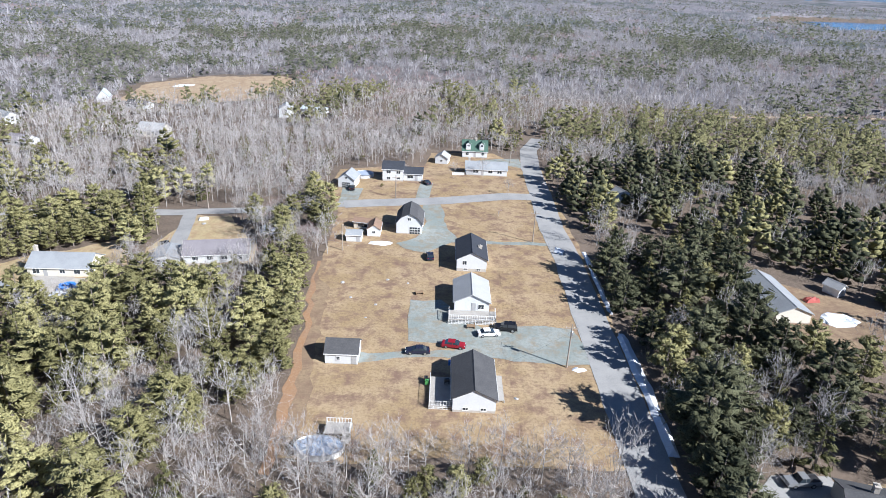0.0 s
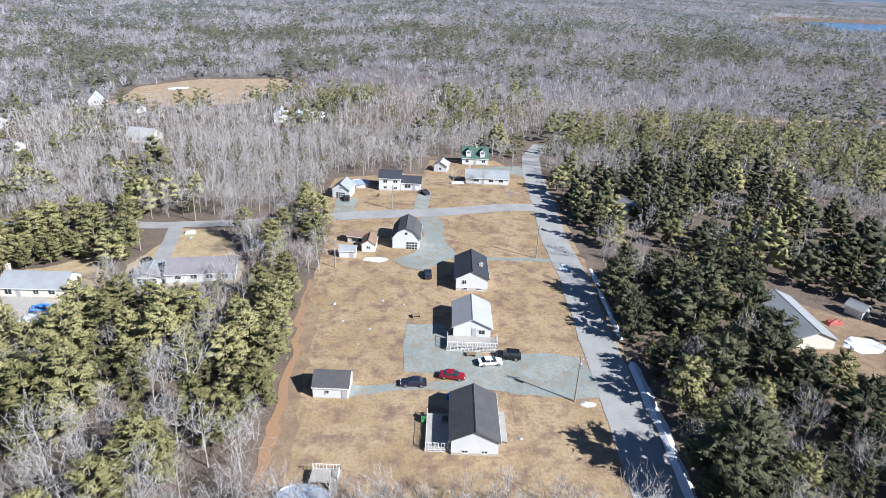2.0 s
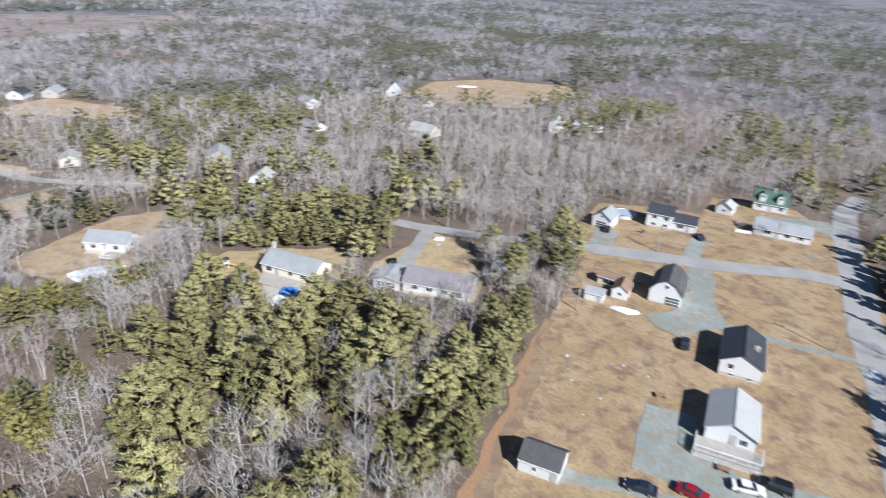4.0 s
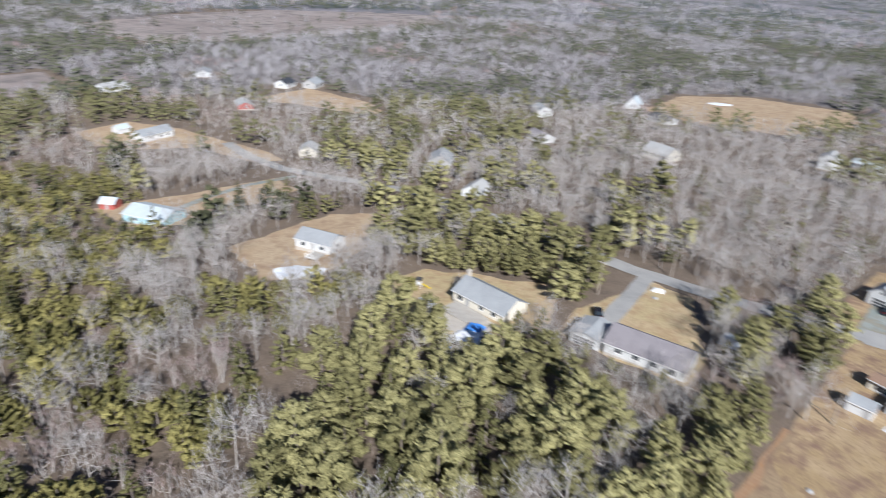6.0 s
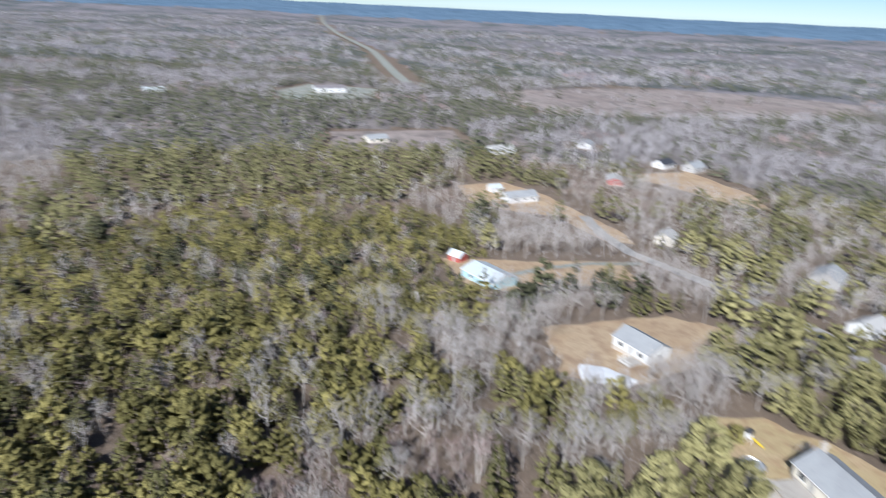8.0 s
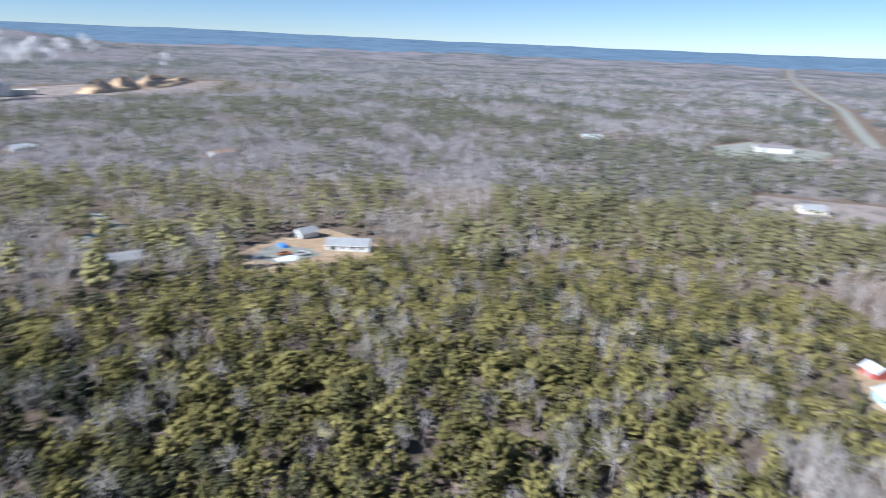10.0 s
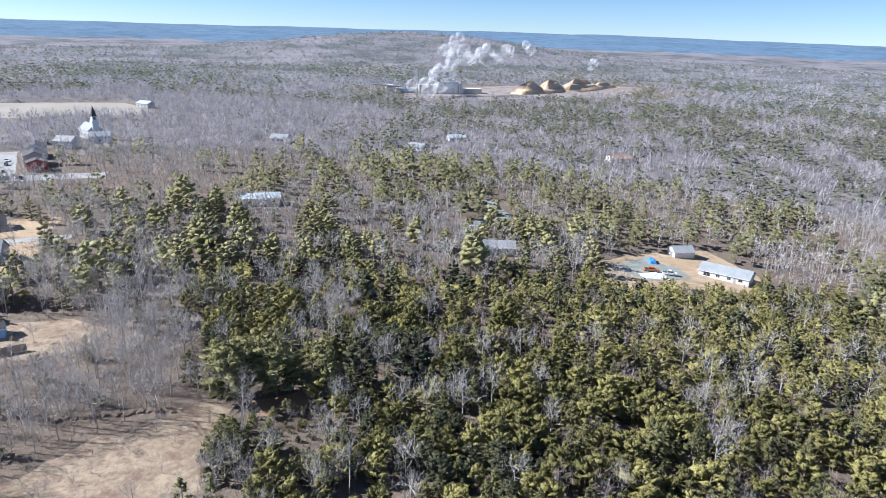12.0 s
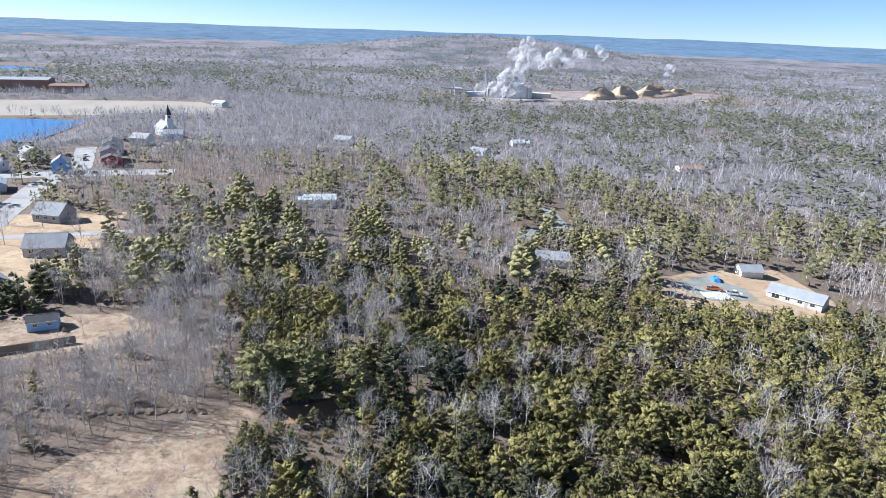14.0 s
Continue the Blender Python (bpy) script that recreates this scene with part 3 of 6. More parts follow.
def window(parent, side, u, z, w, h, hw, hl):
    """A framed window on the wall side: s, n (across y), e or w (across x) of a body of half sizes hw, hl."""
    t = 0.07

    def slab(s, u0, u1, z0, z1, out0, out1):
        if side == "s":
            s.box(u0, u1, -hl - out1, -hl - out0, z0, z1)
        elif side == "n":
            s.box(u0, u1, hl + out0, hl + out1, z0, z1)
        elif side == "e":
            s.box(hw + out0, hw + out1, u0, u1, z0, z1)
        else:
            s.box(-hw - out1, -hw - out0, u0, u1, z0, z1)

    f = Shape()
    slab(f, u - w / 2 - t, u + w / 2 + t, z - t, z, 0.003, 0.06)
    slab(f, u - w / 2 - t, u + w / 2 + t, z + h, z + h + t, 0.003, 0.06)
    slab(f, u - w / 2 - t, u - w / 2, z, z + h, 0.003, 0.06)
    slab(f, u + w / 2, u + w / 2 + t, z, z + h, 0.003, 0.06)
    slab(f, u - 0.025, u + 0.025, z, z + h, 0.003, 0.05)
    win = part("window", f, M["trim"], parent)
    for k in (-1, 1):
        p = Shape()
        slab(p, u + k * w / 4 - w / 4 + 0.01, u + k * w / 4 + w / 4 - 0.01, z, z + h, 0.003, 0.02)
        part("pane", p, M["glass"], win)
    s = Shape()
    slab(s, u - w / 2 - 0.12, u + w / 2 + 0.12, z - t - 0.05, z - t, 0.003, 0.10)
    part("sill", s, M["trim"], win)


def house(label, x, y, w, l, rz, eave, ridge, wall, roof, wins="", door="", chimney=None, base=0.35, over=0.35, name="house", category="house", gambrel=False, base_mat="concrete", garage=None, dz=0.0):
    """A gabled building with its ridge along its own y. wins: side,u,z,w,h of each window; door: side,u."""
    ob = thing(name, label, category, at(x, y, rz, dz))
    hw, hl = w / 2, l / 2
    part("foundation", Shape().box(-hw + 0.03, hw - 0.03, -hl + 0.03, hl - 0.03, -1.6, base), M[base_mat], ob)
    if gambrel:
        prof = [(-hw, base), (hw, base), (hw, eave), (hw * 0.62, eave + (ridge - eave) * 0.62), (0, ridge), (-hw * 0.62, eave + (ridge - eave) * 0.62), (-hw, eave)]
        slopes = [((0, ridge), (hw * 0.62, eave + (ridge - eave) * 0.62)), ((hw * 0.62, eave + (ridge - eave) * 0.62), (hw + over, eave - over * 0.9))]
    else:
        k = (ridge - eave) / hw
        prof = [(-hw, base), (hw, base), (hw, eave), (0, ridge), (-hw, eave)]
        slopes = [((0, ridge), (hw + over, eave - over * k))]
    part("wall", Shape().across(prof, -hl, hl), M[wall], ob)
    r = Shape()
    for (xa, za), (xb, zb) in slopes:
        for s in (1, -1):
            p = [(s * xa, za + 0.02), (s * xb, zb + 0.02), (s * xb, zb + 0.18), (s * xa, za + 0.18)]
            r.across(p if s > 0 else p[::-1], -hl - over, hl + over)
    ro = part("roof", r, M[roof], ob)
    cap = Shape().across([(-0.18, ridge + 0.12), (0.18, ridge + 0.12), (0, ridge + 0.24)], -hl - over, hl + over)
    part("ridge_cap", cap, M[roof], ro)
    for s in (1, -1):
        zb = slopes[-1][1][1]
        part("gutter", Shape().box(*sorted((s * (hw + over), s * (hw + over + 0.06))), -hl - over, hl + over, zb - 0.05, zb + 0.13), M["trim"], ro)
    for wdw in wins.split():
        sd, u, z, ww, hh = wdw.split(",")
        window(ob, sd, float(u), float(z), float(ww), float(hh), hw, hl)
    if door:
        sd, u = door.split(",")[0], float(door.split(",")[1])
        d, k = Shape(), Shape()
        if sd == "s":
            d.box(u - 0.48, u + 0.48, -hl - 0.07, -hl - 0.003, base, base + 2.05)
            k.box(u + 0.3, u + 0.38, -hl - 0.13, -hl - 0.07, base + 1.0, base + 1.08)
        elif sd == "e":
            d.box(hw + 0.003, hw + 0.07, u - 0.48, u + 0.48, base, base + 2.05)
            k.box(hw + 0.07, hw + 0.13, u + 0.3, u + 0.38, base + 1.0, base + 1.08)
        else:
            d.box(-hw - 0.07, -hw - 0.003, u - 0.48, u + 0.48, base, base + 2.05)
            k.box(-hw - 0.13, -hw - 0.07, u + 0.3, u + 0.38, base + 1.0, base + 1.08)
        dd = part("door", d, M["grey_wall"], ob)
        part("handle", k, M["metal"], dd)
    if garage:
        u, gw, gh = garage
        g = part("garage_door", Shape().box(u - gw / 2, u + gw / 2, -hl - 0.06, -hl - 0.003, 0.1, gh), M["white_wall"], ob)
        for i in range(4):
            for j in range(3):
                cx, cz = u - gw / 2 + gw * (i + 0.5) / 4, 0.1 + (gh - 0.1) * (j + 0.5) / 3
                part("panel", Shape().box(cx - gw * 0.105, cx + gw * 0.105, -hl - 0.08, -hl - 0.06, cz - gh * 0.12, cz + gh * 0.12), M["glass"], g)
    if chimney:
        cx, cy, ch = chimney
        c = part("chimney", Shape().box(cx - 0.45, cx + 0.45, cy - 0.35, cy + 0.35, eave - 1.0, ch), M["concrete"], ob)
        part("cap", Shape().box(cx - 0.55, cx + 0.55, cy - 0.45, cy + 0.45, ch, ch + 0.12).box(cx - 0.15, cx + 0.15, cy - 0.15, cy + 0.15, ch + 0.12, ch + 0.4), M["concrete"], c)
    CLEAR.append(([(x + a * math.cos(radians(rz)) - b * math.sin(radians(rz)), y + a * math.sin(radians(rz)) + b * math.cos(radians(rz))) for a, b in ((-hw, -hl), (hw, -hl), (hw, hl), (-hw, hl))], 2.5, x - w - l, x + w + l, y - w - l, y + w + l))
    return ob


def railing(parent, pts, z, h, m, gap=0.5):
    """Posts, a top rail and balusters along pts at height z."""
    for (xa, ya), (xb, yb) in zip(pts, pts[1:]):
        L = math.hypot(xb - xa, yb - ya)
        part("rail", Shape().tube((xa, ya, z + h), (xb, yb, z + h), 0.05, 0.05, 4).tube((xa, ya, z + 0.15), (xb, yb, z + 0.15), 0.035, 0.035, 4), m, parent)
        for i in range(int(L / gap) + 1):
            k = i * gap / L
            px, py = xa + (xb - xa) * k, ya + (yb - ya) * k
            thick = 0.06 if i % 4 == 0 else 0.03
            part("post" if i % 4 == 0 else "baluster", Shape().box(px - thick, px + thick, py - thick, py + thick, z, z + h), m, parent)


def deck(label, x, y, w, d, z, m="deck_wood", rails=(), steps=None, rz=0.0, lattice=False):
    ob = thing("deck", label, "deck", at(x, y, rz))
    n = max(4, int(d / 0.28))
    for i in range(n):
        part("plank", Shape().box(-w / 2, w / 2, -d / 2 + d * i / n + 0.008, -d / 2 + d * (i + 1) / n - 0.008, z - 0.05, z + 0.006 * (i % 3)), M[m], ob)
    part("joist_frame", Shape().box(-w / 2, w / 2, -d / 2, d / 2, z - 0.24, z - 0.055), M[m], ob)
    for sx in (-1, 1):
        for sy in (-1, 1):
            part("leg", Shape().box(sx * w / 2 - 0.08, sx * w / 2 + 0.08, sy * d / 2 - 0.08, sy * d / 2 + 0.08, -0.5, z - 0.06), M[m], ob)
    for run in rails:
        railing(ob, run, z, 0.95, M["trim"])
    if lattice:
        k = int(w / 0.7)
        for i in range(k + 1):
            u = -w / 2 + w * i / k
            part("lattice_slat", Shape().box(u - 0.05, u + 0.05, -d / 2 - 0.05, -d / 2 - 0.01, 0, z - 0.06), M["trim"], ob)
        for zz in (0.12, 0.45, 0.75):
            if zz < z:
                part("lattice_bar", Shape().box(-w / 2, w / 2, -d / 2 - 0.09, -d / 2 - 0.05, zz - 0.05, zz + 0.05), M["trim"], ob)
    if steps:
        sx, sy, run = steps
        for i in range(4):
            part("step", Shape().box(sx - 0.6, sx + 0.6, sy - 0.28 * (i + 1), sy - 0.28 * i, 0, z - (i + 1) * z / 5), M[m], ob)
    return ob


def wheel(parent, x, y, r=0.33):
    w = part("wheel", Shape().tube((x - 0.11, y, r), (x + 0.11, y, r), r, r, 14), M["rubber"], parent)
    part("rim", Shape().tube((x - 0.125, y, r), (x + 0.125, y, r), r * 0.6, r * 0.6, 10), M["metal"], w)


def car(label, x, y, rz, paint, kind="sedan", category="car"):
    """A car with its nose along its own +y."""
    ob = thing("car" if kind != "pickup" else "pickup_truck", label, category, at(x, y, rz, 0.09))
    W = 0.88 if kind == "sedan" else 0.95
    if kind == "sedan":
        side = [(-2.35, 0.35), (-2.3, 0.92), (-1.6, 0.98), (0.9, 0.98), (2.1, 0.80), (2.35, 0.62), (2.35, 0.35)]
        cab, roof_z = [(-1.75, 0.96), (-1.1, 1.40), (0.25, 1.42), (1.15, 0.96)], 1.42
    elif kind == "suv":
        side = [(-2.4, 0.42), (-2.4, 1.1), (-1.9, 1.12), (1.0, 1.12), (2.2, 1.0), (2.4, 0.8), (2.4, 0.42)]
        cab, roof_z = [(-2.3, 1.1), (-2.05, 1.75), (0.3, 1.78), (1.1, 1.1)], 1.78
    else:
        side = [(-2.7, 0.5), (-2.7, 1.15), (-0.6, 1.15), (1.2, 1.15), (2.5, 1.05), (2.7, 0.85), (2.7, 0.5)]
        cab, roof_z = [(-0.7, 1.13), (-0.6, 1.8), (0.5, 1.82), (1.2, 1.13)], 1.82
    n = len(side)
    b = Shape()
    b.add([(-W, yy, z) for yy, z in side] + [(W, yy, z) for yy, z in side], [tuple(range(n)), tuple(range(n, 2 * n))[::-1]] + [((i + 1) % n, i, n + i, n + (i + 1) % n) for i in range(n)])
    part("body", b, M[paint], ob)
    k = W * 0.80
    c = Shape()
    c.add([(-W * 0.96, cab[0][0], cab[0][1]), (-k, *cab[1]), (-k, *cab[2]), (-W * 0.96, *cab[3]), (W * 0.96, *cab[0]), (k, *cab[1]), (k, *cab[2]), (W * 0.96, *cab[3])],
          [(0, 1, 2, 3), (7, 6, 5, 4), (0, 4, 5, 1), (1, 5, 6, 2), (2, 6, 7, 3), (3, 7, 4, 0)])
    part("cabin_glass", c, M["glass"], ob)
    part("roof", Shape().box(-k - 0.02, k + 0.02, cab[1][0] - 0.02, cab[2][0] + 0.05, roof_z - 0.03, roof_z + 0.03), M[paint], ob)
    for s in (-1, 1):
        p = Shape().tube((s * W * 0.97, cab[1][0] * 0.2 + cab[2][0] * 0.25, cab[0][1]), (s * k, cab[1][0] * 0.2 + cab[2][0] * 0.25, roof_z), 0.05, 0.05, 4)
        part("pillar", p, M[paint], ob)
        f = side[-1][0]
        part("headlight", Shape().box(s * W * 0.6 - 0.18, s * W * 0.6 + 0.18, f - 0.1, f + 0.02, 0.58, 0.72), M["lamp_lens"], ob)
        part("tail_light", Shape().box(s * W * 0.72 - 0.14, s * W * 0.72 + 0.14, side[0][0] - 0.02, side[0][0] + 0.12, 0.7, 0.88), M["tail_lens"], ob)
        part("mirror", Shape().box(s * (W + 0.08) - 0.08, s * (W + 0.08) + 0.08, cab[3][0] - 0.35, cab[3][0] - 0.22, cab[3][1], cab[3][1] + 0.14), M[paint], ob)
        for yy in (-1.45, 1.45):
            wheel(ob, s * (W - 0.07), yy, 0.33 if kind == "sedan" else 0.39)
    part("bumper", Shape().box(-W, W, side[-1][0], side[-1][0] + 0.08, 0.32, 0.55).box(-W, W, side[0][0] - 0.08, side[0][0], 0.32, 0.55), M["dark_metal"], ob)
    if kind == "pickup":
        part("bed", Shape().box(-W + 0.1, W - 0.1, -2.6, -0.75, 1.15, 1.17), M["dark_metal"], ob)
    return ob


def pole(x, y, h=10.0, arm=True, drum=False, rz=0.0):
    ob = thing("utility_pole", "weathered wooden utility pole with crossarm beside the road" if arm else "slim weathered wooden service pole in the grass", "utility pole", at(x, y, rz), "utility poles")
    part("shaft", Shape().tube((0, 0, -0.5), (0, 0, h), 0.17, 0.11, 10), M["pole_wood"], ob)
    if arm:
        part("crossarm", Shape().box(-1.2, 1.2, -0.06, 0.06, h - 0.9, h - 0.76), M["pole_wood"], ob)
        for u in (-1.1, -0.4, 0.4, 1.1):
            part("insulator", Shape().tube((u, 0, h - 0.76), (u, 0, h - 0.55), 0.05, 0.03, 6), M["trim"], ob)
    if drum:
        d = part("transformer", Shape().tube((0, -0.38, h - 2.3), (0, -0.38, h - 1.3), 0.26, 0.26, 12), M["metal"], ob)
        part("lid", Shape().tube((0, -0.38, h - 1.3), (0, -0.38, h - 1.2), 0.28, 0.2, 12), M["metal"], d)
    return ob


# ---- trees: shapes ----
def tri_set():
    return [], [], []


def add_tri(s, a, b, c, m):
    k = len(s[0])
    s[0].extend((a, b, c))
    s[1].append((k, k + 1, k + 2))
    s[2].append(m)


def add_trunk(s, rng, h, r, n, bend=0.2, cuts=2):
    rows = []
    for i in range(cuts + 1):
        u = i / cuts
        rr = r * (1 - 0.85 * u)
        ox, oy = rng.normal(0, bend * u, 2)
        rows.append([(ox + rr * math.cos(6.283 * j / n), oy + rr * math.sin(6.283 * j / n), h * u - (0.6 if i == 0 else 0)) for j in range(n)])
    for a, b in zip(rows, rows[1:]):
        for j in range(n):
            k = (j + 1) % n
            add_tri(s, a[j], a[k], b[k], 0)
            add_tri(s, a[j], b[k], b[j], 0)


def unit(rng):
    v = rng.normal(0, 1, 3)
    return v / np.linalg.norm(v)


def tuft(s, rng, p, face, out, size, shake=0.5):
    """A spray of needles at p: a slim blade that lies across the direction face and points along out."""
    n = face / (np.linalg.norm(face) + 1e-6) + rng.normal(0, shake, 3)
    d = out + rng.normal(0, 0.55, 3)
    e = np.cross(n, d)
    e /= np.linalg.norm(e) + 1e-6
    d = np.cross(e, n)
    d /= np.linalg.norm(d) + 1e-6
    k = size * rng.uniform(0.7, 1.35)
    add_tri(s, p - d * 0.6 * k - e * 0.19 * k, p - d * 0.5 * k + e * 0.22 * k, p + d * 0.9 * k + e * rng.uniform(-0.2, 0.2) * k, 1)


def puff(s, rng, p, out, cross, a, b, c, n, open_):
    """A dense cushion of needles round p: a lumpy dome, rounded above and flat below."""
    k = len(s[0])
    for j in range(n):
        w = 6.283 * (j + rng.uniform(-0.25, 0.25)) / n
        q = rng.uniform(0.75, 1.25)
        s[0].append(p + out * a * q * math.cos(w) + cross * b * q * math.sin(w) + np.array((0, 0, c * rng.uniform(-0.7, 0.1))))
    s[0].append(p + out * a * rng.uniform(0.1, 0.9) + np.array((0, 0, c * rng.uniform(0.7, 1.3))))
    for j in range(n):
        s[1].append((k + j, k + (j + 1) % n, k + n))
        s[2].append(1)
    if not open_:
        s[0].append(p - out * a * 0.2 - np.array((0, 0, c * 0.7)))
        for j in range(n):
            s[1].append((k + (j + 1) % n, k + j, k + n + 1))
            s[2].append(1)


def pine_tree(rng, h, r, boughs, sprays, spray=0.6, bare=0.16, wide=0.34, rise=0.16, round_=0.5):
    """A full evergreen: uneven overlapping cushions of needles on a straight stem, feathered with sprays, in a lobed crown."""
    s = tri_set()
    up = np.array((0.0, 0.0, 1.0))
    if boughs > 4:
        add_trunk(s, rng, h * 0.95, 0.13 + h * 0.009, 5 if boughs > 24 else 3, 0.12, 2 if boughs > 24 else 1)
    a = rng.uniform(0, 6.283)
    lobes = [(rng.uniform(0, 6.283), rng.uniform(0.1, 0.9), rng.uniform(-0.35, 0.3)) for _ in range(4)]
    sides = 5 if boughs > 14 else 4
    for i in range(boughs):
        u = (i + rng.uniform(0, 0.9)) / boughs
        u = 1 - (1 - u) ** 0.85 if round_ < 0.7 else u
        a += 2.4 + rng.normal(0, 0.4)
        z = h * (bare + (0.94 - bare) * u)
        L = r * ((1 - u) ** round_ * (0.7 + 0.3 * min(1.0, u / 0.25)) * rng.uniform(0.78, 1.12) + 0.06)
        for la, lu, k in lobes:
            L *= 1 + k * max(0.0, math.cos(a - la)) * math.exp(-((u - lu) / 0.25) ** 2)
        out = np.array((math.cos(a), math.sin(a), 0.0))
        cross = np.array((-out[1], out[0], 0.0))
        lift = (rise + rng.uniform(-0.14, 0.14)) * (0.5 + u)
        tilt = out + up * lift
        full = 0.72 if boughs > 27 else 1.25 if boughs > 9 else 1.4
        puff(s, rng, np.array((0, 0, z)) + tilt * L * 0.64, tilt, cross, L * 0.36 + 0.07 * r, full * (wide * L + 0.05 * r), full * (0.10 * r + 0.06 * L), sides, boughs < 14)
        for k in range(sprays):
            f = 1.1 - 0.62 * rng.uniform(0, 1) ** 1.5
            sd = rng.normal(0, 0.6)
            w = wide * L * (1.15 - 0.65 * f) + 0.10 * r
            p = np.array((0, 0, z)) + tilt * L * f + cross * w * sd + up * (0.08 * r - 0.22 * w * abs(sd)) + rng.normal(0, 0.12 * spray, 3)
            tuft(s, rng, p, up * (0.8 + 0.5 * u) + out * 0.75 + cross * sd * 0.5, out + cross * sd * 0.6 + up * (0.4 + rise), spray)
    puff(s, rng, np.array((0, 0, h * 0.90)), np.array((1.0, 0, 0)), np.array((0, 1.0, 0)), 0.14 * r, 0.14 * r, h * 0.09, 4, True)
    return s


def slim(s, a, b, wide, rng, m):
    """A tapering branch from a to b."""
    e = np.cross(b - a, unit(rng))
    e *= wide / (np.linalg.norm(e) + 1e-6)
    add_tri(s, a - e, a + e, b, m)


def bare_tree(rng, h, r, limbs, boughs, twigs, width, sides=4, stems=1, limb=0.05):
    """A leafless tree: limbs that fan out into branches and a dome of fine twigs."""
    s = tri_set()
    squeeze = rng.uniform(0.85, 1.15)

    def dome(a, q):
        # a place on the crown's rim, out by the share q of the radius
        return np.array((q * r * squeeze * math.cos(a), q * r / squeeze * math.sin(a), h * (1.0 - 0.42 * q ** 2.2) * rng.uniform(0.93, 1.04)))
    for st in range(stems):
        a0 = rng.uniform(0, 6.283)
        foot = np.array((math.cos(a0), math.sin(a0), 0)) * (0.35 if stems > 1 else 0.0)
        head = foot + np.array((math.cos(a0), math.sin(a0), 0)) * (0.35 * r if stems > 1 else 0.1 * r)
        head[2] = h * 0.86
        k0 = len(s[0])
        add_trunk(s, rng, h * 0.86, 0.04 + h * 0.0075, sides, 0.18, 2 if sides > 3 else 1)
        for q in range(k0, len(s[0])):
            x, y, z = s[0][q]
            f = max(0.0, z / (h * 0.86))
            s[0][q] = (x + foot[0] + (head[0] - foot[0]) * f, y + foot[1] + (head[1] - foot[1]) * f, z)
        ends = []
        for i in range(max(2, limbs // stems)):
            u = rng.uniform(0.22, 0.8)
            root = foot + (head - foot) * u
            tip = dome(rng.uniform(0, 6.283), math.sqrt(rng.uniform(0.05, 1.0))) * 0.97
            tip[2] = max(tip[2], root[2] + 0.12 * h)
            knee = root * 0.5 + tip * 0.5 + np.array((0, 0, -0.05 * h)) + (tip - root) * (0.10, 0.10, 0)
            slim(s, root, knee + (knee - root) * 0.3, limb, rng, 0)
            slim(s, knee, tip, limb * 0.6, rng, 0)
            ends.append((knee, tip))
        tips = []
        for i in range(boughs // stems):
            knee, tip = ends[i % len(ends)]
            p = knee + (tip - knee) * rng.uniform(-0.5, 0.7)
            q = p + (tip - p) * 0.4 + np.array((*rng.normal(0, 0.30 * r, 2), rng.uniform(0.05, 0.22) * h))
            rim = h * (1.03 - 0.42 * min(1.3, math.hypot(q[0], q[1]) / r) ** 2.2)
            q[2] = min(q[2], rim)
            slim(s, p, q, limb * 0.45, rng, 0)
            tips.append((p, q))
        for i in range(twigs // stems):
            p0, q0 = tips[i % len(tips)] if tips else ends[i % len(ends)]
            p = p0 + (q0 - p0) * rng.uniform(0.15, 1.0)
            d = (q0 - p0) / (np.linalg.norm(q0 - p0) + 1e-6)
            g = d * 0.6 + unit(rng) * 0.75 + np.array((0, 0, 0.5))
            q = p + g * rng.uniform(0.5, 1.2) * (0.35 + 0.17 * r)
            slim(s, p, q, width, rng, 1)
    return s


def far_bare(rng, h, r, stems, wide):
    """A distant leafless tree: a pale stem and a dome of slender sprays that fan from it."""
    s = tri_set()
    e = unit(rng) * 0.08
    add_tri(s, np.array((-0.14, 0, 0)) + e, np.array((0.14, 0, 0)) - e, np.array((0, 0, h * 0.8)), 0)
    for i in range(stems):
        a, q = rng.uniform(0, 6.283), r * math.sqrt(rng.uniform(0.02, 1.0))
        tip = np.array((q * math.cos(a), q * math.sin(a), h * (1.0 - 0.42 * (q / r) ** 2.2) * rng.uniform(0.92, 1.05)))
        root = np.array((0.45 * q * math.cos(a), 0.45 * q * math.sin(a), tip[2] * rng.uniform(0.35, 0.62)))
        sd = np.cross(tip - root, unit(rng))
        sd *= wide * rng.uniform(0.6, 1.4) / (np.linalg.norm(sd) + 1e-6)
        if i % 2:
            add_tri(s, root - sd * 0.8, root + sd * 0.8, tip, 1)
        else:
            add_tri(s, tip, root * 0.5 + tip * 0.5 - sd, root * 0.9 + tip * 0.1 + sd * 0.4, 1)
    return s


def arrays(s):
    return np.array(s[0], np.float32), np.array(s[1], np.int32), np.array(s[2], np.int32)


# ---- the row of houses along the road ----
house("white bungalow with a charcoal shingle roof on dry grass", 5.3, 89.0, 7.4, 12.0, 0, 2.95, 4.75, "white_wall", "roof_charcoal",
      "s,-1.5,0.55,0.9,0.45 s,1.6,0.55,0.9,0.45 w,-3,1.4,1.4,1.0 w,3.4,1.4,1.2,1.0 e,-3,1.4,1.6,1.1 e,3.2,1.4,1.6,1.1", "e,0.4", base=0.5)
deck("weathered grey wooden deck with white rails beside the bungalow", -0.45, 87.9, 4.0, 8.6, 0.7, rails=([(-1.95, 4.2), (-1.95, -4.25), (1.9, -4.25)],), lattice=True)
deck("pale wooden entrance landing beside the bungalow", 10.2, 89.8, 1.1, 7.4, 0.6)
